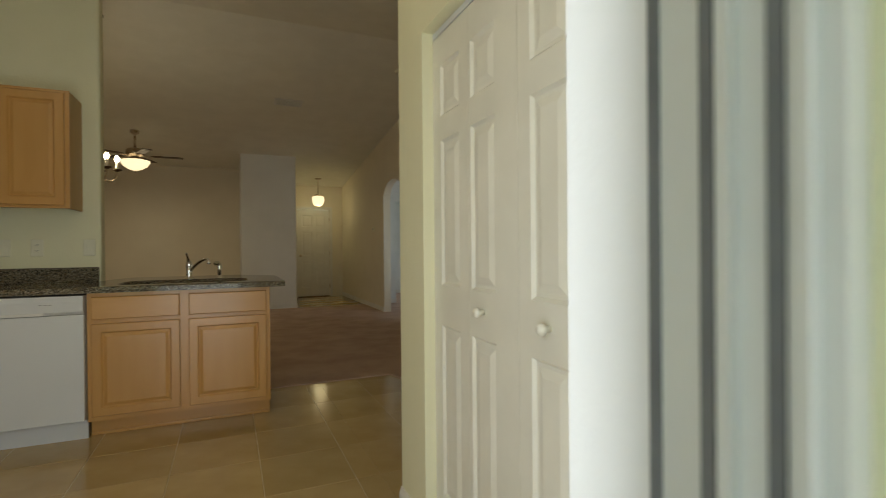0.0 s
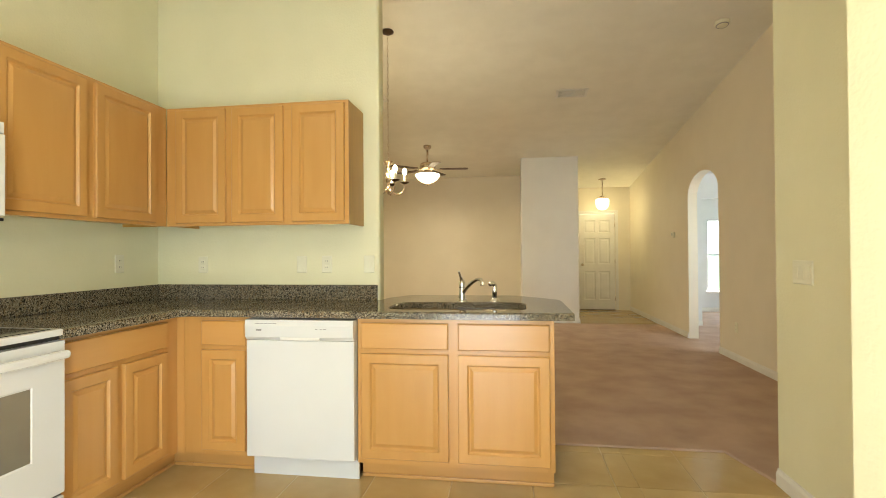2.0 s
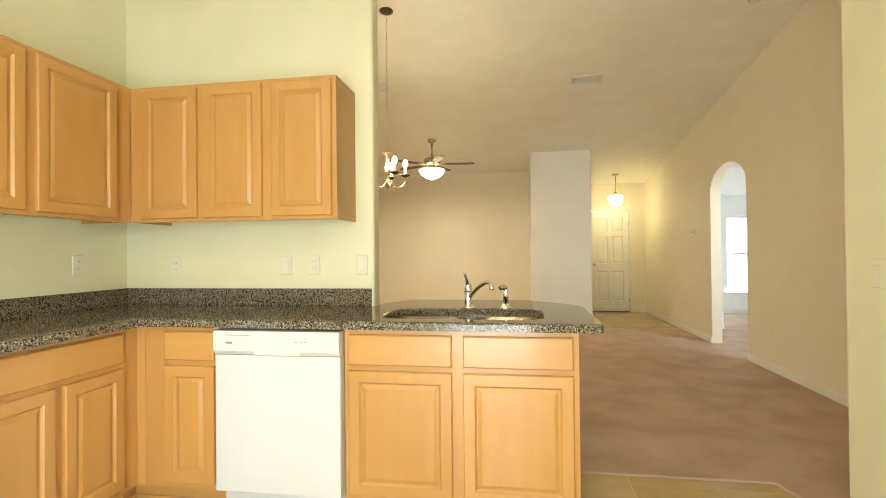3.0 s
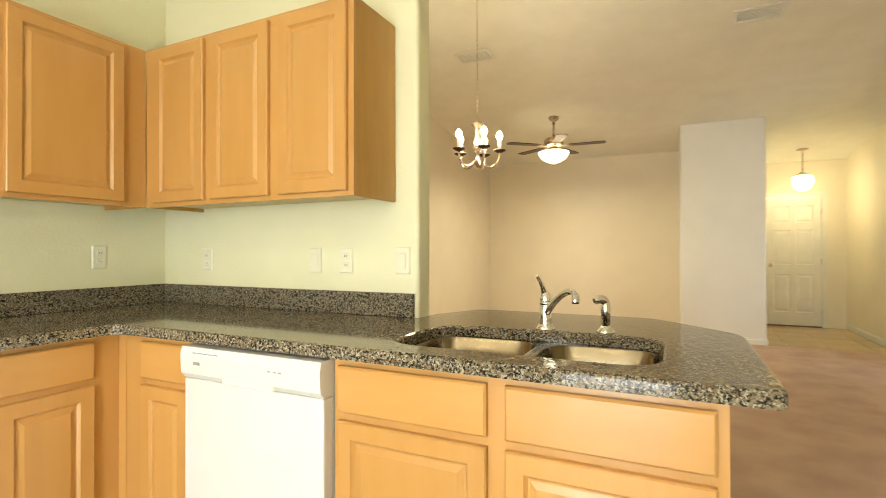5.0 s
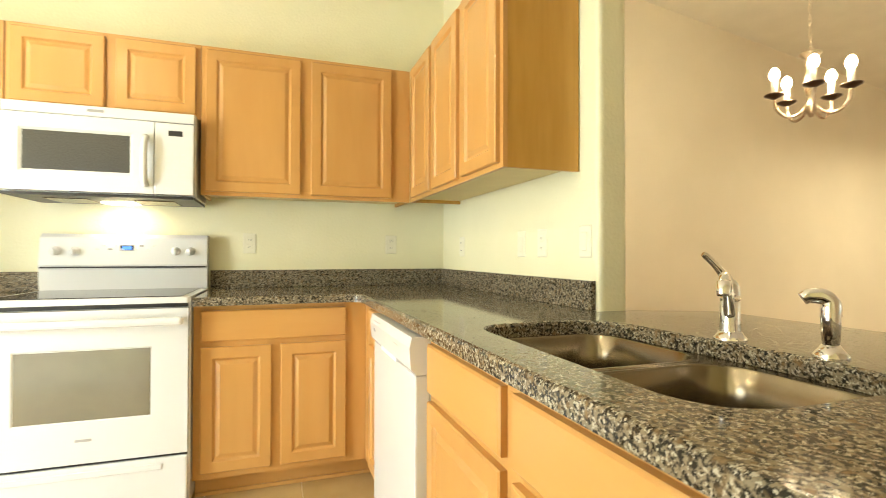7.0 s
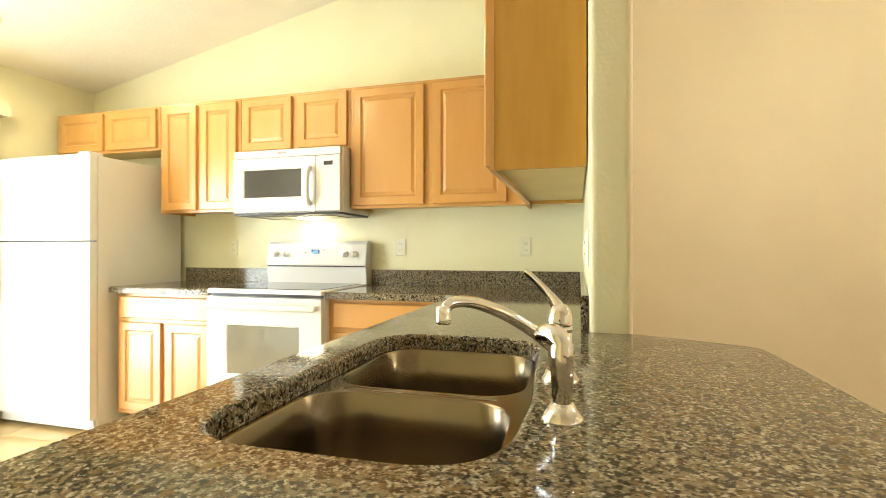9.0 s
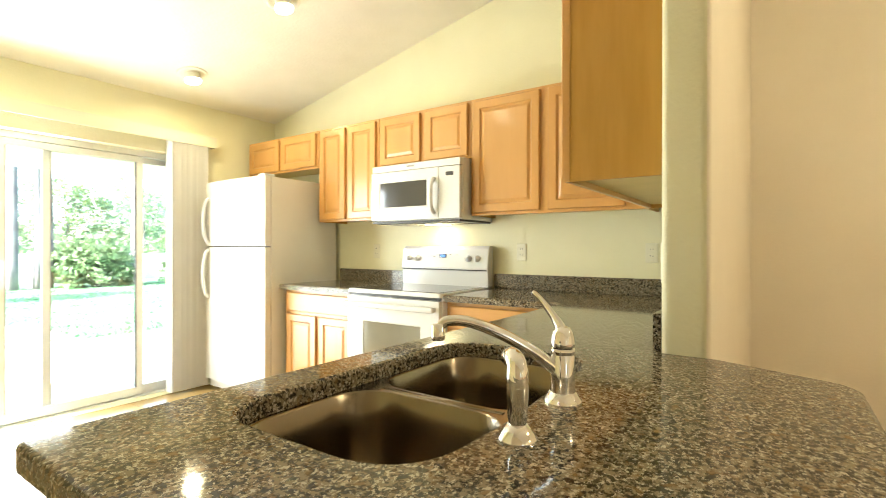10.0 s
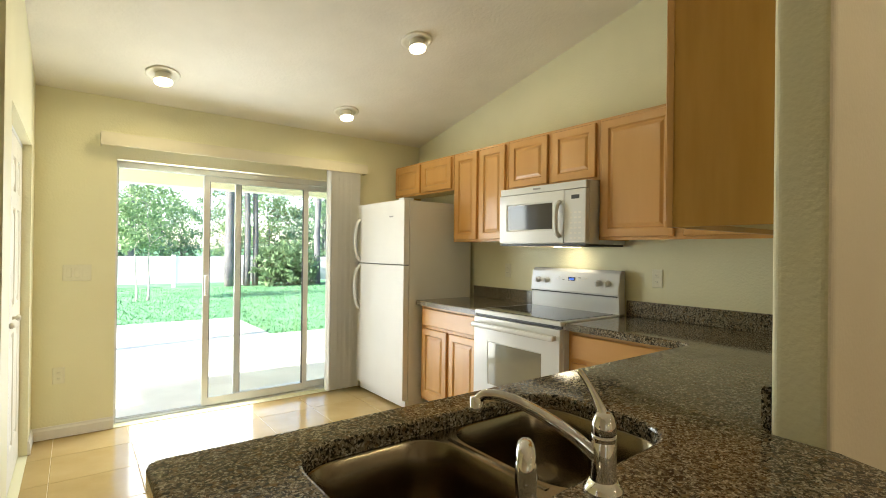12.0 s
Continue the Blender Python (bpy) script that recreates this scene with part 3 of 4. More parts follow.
sp = [pose(0, 0, 0, 0, 0, 38) @ p for p in smooth_path([(0.0, -0.008, 0.054), (0.0, -0.055, 0.090), (0.0, -0.115, 0.124), (0.0, -0.170, 0.144), (0.0, -0.206, 0.146), (0.0, -0.222, 0.136)])]
part("spout", tube(sp, [0.0118 - 0.0028 * i / (len(sp) - 1) for i in range(len(sp))], 14), CHROME, faucet)
part("aerator", lathe([(0.0, -0.018), (0.0110, -0.018), (0.0120, -0.015), (0.0120, 0.010), (0.0, 0.012)], 20, at=tuple(pose(0, 0, 0, 0, 0, 38) @ Vector((0, -0.224, 0.130)))), CHROME, faucet)
lv = smooth_path([(0.0, 0.002, 0.112), (-0.002, -0.006, 0.132), (-0.005, -0.020, 0.151), (-0.009, -0.038, 0.170), (-0.012, -0.056, 0.186), (-0.013, -0.064, 0.191)])
lr = [0.0175, 0.0130, 0.0092, 0.0074, 0.0072, 0.0058]
part("lever", tube(lv, [lr[min(5, i // 6)] + (lr[min(5, i // 6 + 1)] - lr[min(5, i // 6)]) * (i % 6) / 6 for i in range(len(lv))], 14, squash=0.72), CHROME, faucet)
spray = thing("side_sprayer", pose(2.366, -0.050, 0.914, 0, 0, -45), "chrome side sprayer beside the faucet", "sprayer")
part("base_ring", lathe([(0.029, 0), (0.029, 0.004), (0.020, 0.014), (0.0145, 0.022), (0.0, 0.022)]), CHROME, spray)
part("handle", lathe([(0.013, 0.020), (0.013, 0.027), (0.0145, 0.030), (0.0155, 0.062), (0.0165, 0.085), (0.0150, 0.102), (0.008, 0.112), (0.0, 0.114)]), CHROME, spray)
hd = smooth_path([(0.0, 0.005, 0.075), (0.0, 0.002, 0.098), (0.0, -0.012, 0.111), (0.0, -0.032, 0.112), (0.0, -0.043, 0.106)])
part("head", tube(hd, [0.012 + 0.003 * math.sin(math.pi * i / (len(hd) - 1)) for i in range(len(hd))], 14), CHROME, spray)

# ---- dishwasher ----
dw = thing("dishwasher", NORTH(1.043), "white built-in dishwasher with a plain front", "dishwasher")
part("body", cube(0.0, 0.0, 0.11, 0.606, 0.57, 0.868), WHITE, dw)
part("door", cube(0.0, -0.045, 0.125, 0.606, 0.0, 0.755, 0.005), WHITE, dw)
bm = bmesh.new()
sec = [(0.0, 0.757), (-0.042, 0.757), (-0.058, 0.775), (-0.062, 0.835), (-0.055, 0.866), (0.0, 0.868)]
ends = [[bm.verts.new((x, a, b)) for a, b in sec] for x in (0.0, 0.606)]
for i in range(6):
    bm.faces.new((ends[0][i], ends[0][(i + 1) % 6], ends[1][(i + 1) % 6], ends[1][i]))
bm.faces.new(ends[0])
bm.faces.new(list(reversed(ends[1])))
cp = part("control_panel", bm, WHITE, dw)
part("handle_recess", nested(0.20, 0.758, 0.42, 0.775, -0.0585, [(0.0, 0.002), (0.002, 0.0)], 0.01), WHITE_T, cp)
part("badge", cube(0.065, -0.0625, 0.808, 0.095, -0.0600, 0.818), INK, cp, "small oval maker's mark")
for x in (0.40, 0.425, 0.445):
    part("indicator", cube(x, -0.0625, 0.818, x + 0.012, -0.0600, 0.822), INK, cp)
for x in (0.06, 0.085, 0.11, 0.135, 0.16):
    part("printed_line", cube(x, -0.0605, 0.846, x + 0.02, -0.0575, 0.849), INK, cp)
part("toe_panel", cube(0.0, 0.035, 0.0, 0.606, 0.05, 0.118), WHITE, dw)

# ---- range ----
RW = 0.758
rg = thing("range", WEST(-2.131, 0.64), "white electric range with a black ceramic cooktop", "range")
part("body", cube(0.0, 0.0, 0.03, RW, 0.60, 0.895), WHITE, rg)
for x in (0.05, RW - 0.05):
    for y in (0.06, 0.54):
        part("foot", lathe([(0.016, 0.0), (0.016, 0.03), (0.0, 0.03)], 12, at=(x, y, 0)), BLACK, rg)
ck = part("cooktop", slab(fillet(V((-0.002, -0.03), (RW + 0.002, -0.03), (RW + 0.002, 0.56), (-0.002, 0.56)), 0.02), [], 0.896, 0.922, 0.006), WHITE, rg)
part("cooking_surface", cube(0.035, 0.0, 0.922, RW - 0.035, 0.53, 0.9245), COOKTOP, ck, "glossy black ceramic glass")
# solid black strip stands in for the shade inside this gap
part("vent_gap", cube(0.01, -0.012, 0.878, RW - 0.01, 0.0, 0.8955), BLACK, rg, "black strip for the shade in the gap under the cooktop")
od = part("oven_door", panels(0.006, 0.265, RW - 0.006, 0.875, -0.035, 0.035, [(0.14, 0.43, RW - 0.14, 0.72)], [(0.004, 0.004)]), WHITE, rg)
part("oven_window", cube(0.146, -0.0325, 0.436, RW - 0.146, -0.031, 0.714), OVENGLASS, od, "grey mirrored oven window")
part("oven_handle", cube(0.02, -0.085, 0.808, RW - 0.02, -0.055, 0.842, 0.012), WHITE, od)
for x in (0.03, RW - 0.06):
    part("handle_bracket", cube(x, -0.06, 0.812, x + 0.03, -0.034, 0.838), WHITE, od)
part("badge", cube(RW / 2 - 0.028, -0.0365, 0.352, RW / 2 + 0.028, -0.0345, 0.362), GREY, od, "small silver maker's badge")
# black bar in place of the shade between door and drawer
part("drawer_gap", cube(0.008, -0.02, 0.250, RW - 0.008, 0.0, 0.2655), BLACK, rg)
dr = part("storage_drawer", cube(0.006, -0.035, 0.045, RW - 0.006, 0.0, 0.252, 0.006), WHITE, rg)
part("drawer_grip", cube(0.10, -0.040, 0.205, RW - 0.10, -0.034, 0.232, 0.003), WHITE, dr)
bm = bmesh.new()
sec = [(0.548, 0.922), (0.545, 1.030), (0.535, 1.045), (0.555, 1.185), (0.575, 1.205), (0.615, 1.205), (0.615, 0.922)]
ends = [[bm.verts.new((x, a, b)) for a, b in sec] for x in (0.004, RW - 0.004)]
for i in range(len(sec)):
    bm.faces.new((ends[0][i], ends[0][(i + 1) % len(sec)], ends[1][(i + 1) % len(sec)], ends[1][i]))
bm.faces.new(ends[0])
bm.faces.new(list(reversed(ends[1])))
bmesh.ops.bevel(bm, geom=bm.edges[:], offset=0.003, segments=2, affect="EDGES")
bg = part("backguard", bm, WHITE, rg)
# black strip paints the shade below the backguard's step
part("shadow_line", cube(0.01, 0.536, 1.032, RW - 0.01, 0.55, 1.040), BLACK, bg)
for x in (0.075, 0.155, RW - 0.155, RW - 0.085):
    k = part("knob", lathe([(0.0, 0.03), (0.016, 0.03), (0.0185, 0.027), (0.020, 0.004), (0.023, 0.0), (0.0, 0.0)], 20), WHITE, bg)
    k.matrix_local = pose(x, 0.546, 1.118, 98, 0, 0)
    part("grip", cube(-0.004, -0.016, 0.028, 0.004, 0.016, 0.036, 0.002), WHITE, k)
ds = part("display", cube(-0.03, -0.013, 0.0, 0.03, 0.013, 0.004), BLACK, bg)
ds.matrix_local = pose(RW / 2, 0.5475, 1.135, 98, 0, 0)
part("digits", cube(-0.02, -0.008, 0.004, 0.02, 0.008, 0.0048), BLUE, ds, "glowing blue clock digits")
for i in range(10):
    b = part("button", cube(-0.009, -0.004, 0.0, 0.009, 0.004, 0.0025), GREY if i % 5 == 2 else WHITE_T, bg)
    b.matrix_local = pose(RW / 2 - 0.13 + 0.028 * (i % 5) + (0.14 if i >= 5 else 0), 0.5465, 1.128 + 0.018 * (i % 2), 98, 0, 0)

# ---- microwave ----
mw = thing("microwave", WEST(-2.152, 0.385), "white over-the-range microwave oven under the wall cabinets", "microwave")
MW, MZ0, MZ1 = 0.757, 1.362, 1.772
part("body", cube(0.0, 0.0, MZ0 + 0.012, MW, 0.38, MZ1, 0.004), WHITE, mw)
part("grille", nested(0.004, MZ1 - 0.05, MW - 0.004, MZ1 - 0.003, -0.03, [(0.0, 0.004), (0.003, 0.0)], 0.03), WHITE, mw)
md = part("door", panels(0.004, MZ0 + 0.02, 0.585, MZ1 - 0.054, -0.035, 0.035, [(0.07, MZ0 + 0.10, 0.50, MZ1 - 0.115)], [(0.010, 0.006)]), WHITE, mw)
part("window", cube(0.082, -0.0298, MZ0 + 0.112, 0.488, -0.0285, MZ1 - 0.127), MWGLASS, md, "dark grey microwave window")
hp = smooth_path([(0.553, -0.036, MZ0 + 0.06), (0.553, -0.066, MZ0 + 0.09), (0.553, -0.074, MZ0 + 0.17), (0.553, -0.066, MZ0 + 0.25), (0.553, -0.036, MZ0 + 0.285)])
part("handle", tube(hp, 0.0145, 12), WHITE, md)
pn = part("control_panel", cube(0.588, -0.035, MZ0 + 0.02, MW - 0.004, 0.0, MZ1 - 0.054, 0.004), WHITE, mw)
part("display", cube(0.645, -0.0362, MZ1 - 0.115, 0.705, -0.0345, MZ1 - 0.09), BLACK, pn)
for r in range(6):
    for c in range(3):
        part("button", cube(0.635 + 0.032 * c, -0.0362, MZ0 + 0.045 + 0.032 * r, 0.655 + 0.032 * c, -0.0345, MZ0 + 0.055 + 0.032 * r), WHITE_T, pn)
part("badge", cube(0.32, -0.0312, MZ1 - 0.030, 0.385, -0.0295, MZ1 - 0.018), INK, mw, "small maker's mark")
part("underside", cube(0.006, -0.028, MZ0, MW - 0.006, 0.37, MZ0 + 0.012), BLACK, mw, "dark hood underside")
for x in (0.12, 0.48):
    part("grease_filter", cube(x, 0.08, MZ0 - 0.004, x + 0.17, 0.30, MZ0), STEEL, mw)
part("lamp_cover", cube(0.31, 0.20, MZ0 - 0.006, 0.45, 0.32, MZ0 - 0.001), LENS, mw, "lit cooktop lamp cover")

# ---- refrigerator ----
FW = 0.815
fr = thing("refrigerator", WEST(-3.735, 0.70), "white top-freezer refrigerator with bowed handles", "refrigerator")
part("cabinet_body", cube(0.0, 0.0, 0.03, FW, 0.66, 1.735, 0.004), WHITE_T, fr)
for x in (0.06, FW - 0.06):
    part("foot", cube(x - 0.02, 0.03, 0.0, x + 0.02, 0.09, 0.03), BLACK, fr)
    part("foot", cube(x - 0.02, 0.56, 0.0, x + 0.02, 0.62, 0.03), BLACK, fr)
part("base_grille", cube(0.01, -0.02, 0.025, FW - 0.01, 0.0, 0.085), WHITE_T, fr)


def bowed(x0, z0, x1, z1, y0, y1, bow):
    n = 8
    pts = [(x0 + (x1 - x0) * k / n, y0 - bow * math.sin(math.pi * k / n)) for k in range(n + 1)]
    outline = V(*(pts + [(x1, y1), (x0, y1)]))
    bm = slab(outline, [], z0, z1)
    return bm


for za, zb, name in ((1.205, 1.738, "freezer_door"), (0.095, 1.195, "refrigerator_door")):
    d = part(name, bowed(0.0, za, FW, zb, -0.055, -0.006, 0.012), WHITE_T, fr)
    z0, z1 = (za + 0.02, za + 0.40) if name[0] == "f" else (zb - 0.42, zb - 0.02)
    hp = smooth_path([(0.05, -0.058, z0), (0.05, -0.092, z0 + 0.05), (0.05, -0.112, (z0 + z1) / 2), (0.05, -0.092, z1 - 0.05), (0.05, -0.058, z1)])
    part("handle", tube(hp, 0.015, 12), WHITE, d, "white bowed handle")
part("gasket", cube(0.01, -0.006, 0.10, FW - 0.01, 0.0, 1.73), GREY, fr)
part("badge", cube(FW - 0.22, -0.0665, 1.60, FW - 0.16, -0.062, 1.612), INK, fr, "small maker's mark")
part("hinge_cover", cube(FW - 0.10, -0.05, 1.737, FW - 0.02, 0.05, 1.757, 0.004), WHITE, fr)

# ---- plates on the walls ----


def plate(name, m, gangs, kind, label):
    w = 0.07 + 0.046 * (gangs - 1)
    root = thing(name, m, label, "switch" if kind == "rocker" else "outlet", "wall plates")
    part("cover", nested(-w / 2, -0.057, w / 2, 0.057, -0.006, [(0.0, 0.004), (0.004, 0.0)], 0.006), PLATE, root)
    for g in range(gangs):
        x = (g - (gangs - 1) / 2) * 0.046
        if kind == "rocker":
            part("rocker", nested(x - 0.016, -0.033, x + 0.016, 0.033, -0.0085, [(0.0, 0.002), (0.002, 0.0)], 0.003), PLATE, root)
        else:
            for z in (-0.02, 0.02):
                s = part("socket", nested(x - 0.016, z - 0.014, x + 0.016, z + 0.014, -0.0078, [(0.003, 0.0)], 0.002), PLATE, root)
                for dx in (-0.006, 0.006):
                    part("slot", cube(x + dx - 0.001, -0.0086, z - 0.004, x + dx + 0.001, -0.0076, z + 0.005), BLACK, s)
    return root


for x, g, k in ((0.346, 1, "socket"), (1.072, 1, "rocker"), (1.248, 1, "socket"), (1.54, 1, "rocker")):
    plate("wall_outlet" if k == "socket" else "light_switch", pose(x, -0.0005, 1.15), g, k, "cream wall plate above the granite backsplash")
for y in (-2.481, -1.17, -0.347):
    plate("wall_outlet", pose(0.0005, y, 1.165, 0, 0, 90), 1, "socket", "cream outlet above the granite backsplash")
plate("light_switch", pose(2.882, YS + 0.0005, 1.137, 0, 0, 180), 3, "rocker", "cream triple light switch beside the sliding door")
plate("wall_outlet", pose(2.976, YS + 0.0005, 0.43, 0, 0, 180), 1, "socket", "cream outlet below the triple switch")
plate("light_switch", pose(3.8395, -0.60, 1.115, 0, 0, -90), 3, "rocker", "cream light switch on the passage wall")
plate("wall_outlet", pose(4.9115, 2.647, 0.38, 0, 0, -90), 1, "socket", "cream outlet low on the living room wall")
plate("wall_outlet", pose(-0.4495, 2.0, 0.40, 0, 0, 90), 1, "socket", "cream outlet low on the beige wall")
th = thing("thermostat", pose(4.9115, 4.72, 1.48, 0, 0, -90), "small white thermostat on the living room wall", "thermostat")
part("case", nested(-0.06, -0.042, 0.06, 0.042, -0.022, [(0.0, 0.006), (0.006, 0.0)], 0.022), PLATE, th)
part("screen", cube(-0.035, -0.0235, -0.012, 0.01, -0.0215, 0.022), GREY, th)

# ---- sliding glass door ----
sd = thing("door_1", None, "white aluminium sliding glass door standing partly open", "door", kind="structure")
YD = YS - 0.137
for a, b in ((SLX0, SLX0 + 0.04), (SLX1 - 0.015, SLX1)):
    part("jamb", cube(a, YD - 0.042, 0.0, b, YD + 0.050, SLZ), ALU, sd)
part("head", cube(SLX0 + 0.04, YD - 0.042, SLZ - 0.045, SLX1 - 0.0155, YD + 0.042, SLZ), ALU, sd)
part("sill_track", cube(SLX0 + 0.04, YD - 0.042, -0.01, SLX1 - 0.0155, YD + 0.042, 0.014), ALU, sd)
# flat dark strips put the shade of the jamb's grooves into colour
for y in (YD - 0.017, YD + 0.015, YD + 0.046):
    part("jamb_channel", cube(SLX1 - 0.0165, y - 0.0036, 0.016, SLX1 - 0.0145, y + 0.0036, SLZ - 0.046), SEAL_AND_GROOVE, sd, "dark strip for the shade in a jamb groove")
part("strike_plate", cube(SLX1 - 0.0175, YD + 0.024, 0.90, SLX1 - 0.0145, YD + 0.036, 0.992, 0.001), BRONZE, sd, "small dark metal strike plate")
for y in (YD - 0.030, YD + 0.003):
    part("jamb_rib", cube(SLX1 - 0.022, y - 0.003, 0.016, SLX1 - 0.0149, y + 0.003, SLZ - 0.046), ALU, sd)
    part("track_rib", cube(SLX0 + 0.04, y - 0.004, 0.014, SLX1 - 0.023, y + 0.004, 0.024), ALU, sd)


def glazed(name, x0, x1, y, label):
    p = part(name, cube(x0, y - 0.016, 0.025, x0 + 0.045, y + 0.016, SLZ - 0.05), ALU, sd, label)
    part("stile", cube(x1 - 0.045, y - 0.016, 0.025, x1, y + 0.016, SLZ - 0.05), ALU, p)
    part("rail", cube(x0 + 0.045, y - 0.016, 0.025, x1 - 0.045, y + 0.016, 0.085), ALU, p)
    part("rail", cube(x0 + 0.045, y - 0.016, SLZ - 0.095, x1 - 0.045, y + 0.016, SLZ - 0.05), ALU, p)
    for a in (x0 + 0.045, x1 - 0.051):
        part("glazing_seal", cube(a, y - 0.010, 0.085, a + 0.006, y + 0.0165, SLZ - 0.095), SEAL_AND_GROOVE, p)
    g = part("pane", cube(x0 + 0.046, y - 0.003, 0.086, x1 - 0.046, y + 0.003, SLZ - 0.096), GLASS, p, "clear glass pane")
    g.visible_shadow = False
    return p


glazed("fixed_panel", SLX0 + 0.04, 1.80, YD - 0.021, "fixed white framed glass panel")
sp_ = glazed("sliding_panel", 1.165, 2.055, YD + 0.019, "sliding white framed glass panel")
part("pull_handle", cube(2.022, YD + 0.036, 0.93, 2.046, YD + 0.064, 1.10, 0.006), ALU, sp_)

# white plaster returns inside the door opening
for a in (SLX0 - 0.002, SLX1 - 0.003):
    part("plaster_return", cube(a, YD + 0.052, 0.006, a + 0.005, YS - 0.002, SLZ - 0.004), WHITEWALL, sd, "white plaster return")

# ---- vertical blinds ----
vb = thing("vertical_blinds", None, "cream vertical blinds drawn to one side under a valance", "blinds")
part("valance", nested(0.66, 2.045, 2.76, 2.135, YS + 0.09, [(0.0, 0.0)], 0.008), VALANCE, vb)
part("head_rail", cube(0.68, YS + 0.03, 2.075, 2.74, YS + 0.075, 2.115), ALU, vb)
for x in (0.66, 2.752):
    part("valance_return", cube(x, YS + 0.004, 2.045, x + 0.008, YS + 0.09, 2.135), VALANCE, vb)
for x in (0.9, 1.7, 2.5):
    part("bracket", cube(x, YS + 0.001, 2.085, x + 0.03, YS + 0.03, 2.11), ALU, vb)
slat_bm = bmesh.new()
n = 6
cols = [[slat_bm.verts.new((0.009 * math.sin(math.pi * k / n) + e, -0.044 + 0.088 * k / n, z)) for z in (0.03, 2.075)] for e in (0, 0.0012) for k in range(n + 1)]
for k in range(n):
    slat_bm.faces.new((cols[k][0], cols[k + 1][0], cols[k + 1][1], cols[k][1]))
    slat_bm.faces.new((cols[n + 1 + k][0], cols[n + 1 + k][1], cols[n + 2 + k][1], cols[n + 2 + k][0]))
slat_me = mesh_of("slat", slat_bm, VINYL)
for i in range(22):
    ob = new("slat", slat_me)
    ob.parent = vb
    ob.matrix_local = pose(0.74 + 0.0140 * i, YS + 0.052, 0, 0, 0, random.uniform(-9, 9))

# ---- pantry bifold door ----
bf = thing("door_2", pose(3.165, -2.37, 0, 0, 0, -90), "cream painted four-leaf bifold closet door, closed", "door", kind="structure")
PW = 0.30
for i, c in enumerate((0.15, 0.395, 0.74, 0.995)):
    a = i * PW + 0.0008
    b = a + PW - 0.0016
    holes = [(c - 0.08, 0.20, c + 0.08, 0.84), (c - 0.08, 0.99, c + 0.08, 1.53), (c - 0.08, 1.62, c + 0.08, 1.81)]
    lf = part("leaf", panels(a, 0.012, b, 1.925, 0.0, 0.032, holes, [(0.010, 0.009), (0.020, 0.009), (0.045, 0.002)]), DOORPAINT, bf)
    if i in (1, 2):
        k = part("knob", lathe([(0.0, 0.036), (0.010, 0.036), (0.016, 0.028), (0.016, 0.020), (0.008, 0.012), (0.009, 0.0), (0.0, 0.0)], 16), DOORPAINT, lf)
        k.matrix_local = pose(c, 0.0, 0.925, 90, 0, 0)
part("track", cube(0.0, 0.0, 1.93, 1.20, 0.035, 1.953), ALU, bf, "metal top track")

# ---- front door ----
fd = thing("door_3", pose(3.88, 7.54, 0), "white six-panel front door at the end of the hall", "door", kind="structure")
hs = []
for a, b in ((0.10, 0.33), (0.395, 0.625)):
    hs += [(a, 0.22, b, 0.82), (a, 0.97, b, 1.52), (a, 1.63, b, 1.90)]
leaf = part("leaf", panels(0.0, 0.02, 0.725, 2.03, 0.0, 0.044, hs, [(0.012, 0.010), (0.024, 0.010), (0.055, 0.003)]), TRIM, fd)
part("threshold", cube(0.0, -0.04, 0.0, 0.725, 0.05, 0.018), BRONZE, fd, "dark metal threshold")
for z in (0.25, 1.02, 1.80):
    part("hinge", tube([(0.730, -0.004, z - 0.045), (0.730, -0.004, z + 0.045)], 0.008, 8), BRASS, fd)
k = part("knob", lathe([(0.0, 0.06), (0.024, 0.055), (0.028, 0.042), (0.012, 0.026), (0.012, 0.008), (0.030, 0.006), (0.030, 0.0), (0.0, 0.0)], 18), BRASS, leaf)
k.matrix_local = pose(0.065, 0.0, 0.96, 90, 0, 0)
for a, b, z0, z1 in ((-0.065, -0.006, 0.0, 2.04), (0.731, 0.79, 0.0, 2.04), (-0.065, 0.79, 2.041, 2.10)):
    part("casing", cube(a, -0.034, z0, b, -0.0205, z1, 0.003), TRIM, fd)

# ---- bedroom window ----
wd = thing("window_1", None, "white framed bedroom window bright with daylight", "window", kind="structure")
for a in ((6.38, 0.42, 6.42, 1.88), (7.56, 0.42, 7.6, 1.88), (6.42, 0.42, 7.56, 0.46), (6.42, 1.84, 7.56, 1.88), (6.42, 1.13, 7.56, 1.17)):
    part("window_frame", cube(a[0], 7.46, a[1], a[2], 7.51, a[3]), ALU, wd)
g = part("pane", cube(6.42, 7.482, 0.46, 7.56, 7.488, 1.84), GLASS, wd)
g.visible_shadow = False
part("window_sill", cube(6.34, 7.34, 0.395, 7.64, 7.45, 0.419, 0.004), TRIM, wd)

# invented, unseen window built around the corridor's fill lamp
w2 = thing("window_2", None, "white framed corridor window added out of view", "window", kind="structure")
for a in ((5.6, 0.9, 5.64, 2.1), (6.76, 0.9, 6.8, 2.1), (5.64, 0.9, 6.76, 0.94), (5.64, 2.06, 6.76, 2.1), (5.64, 1.48, 6.76, 1.52)):
    part("window_frame", cube(a[0], 2.42, a[1], a[2], 2.46, a[3]), ALU, w2)
g = part("pane", cube(5.64, 2.437, 0.94, 6.76, 2.443, 2.06), GLASS, w2)
g.visible_shadow = False

# ---- lamps ----


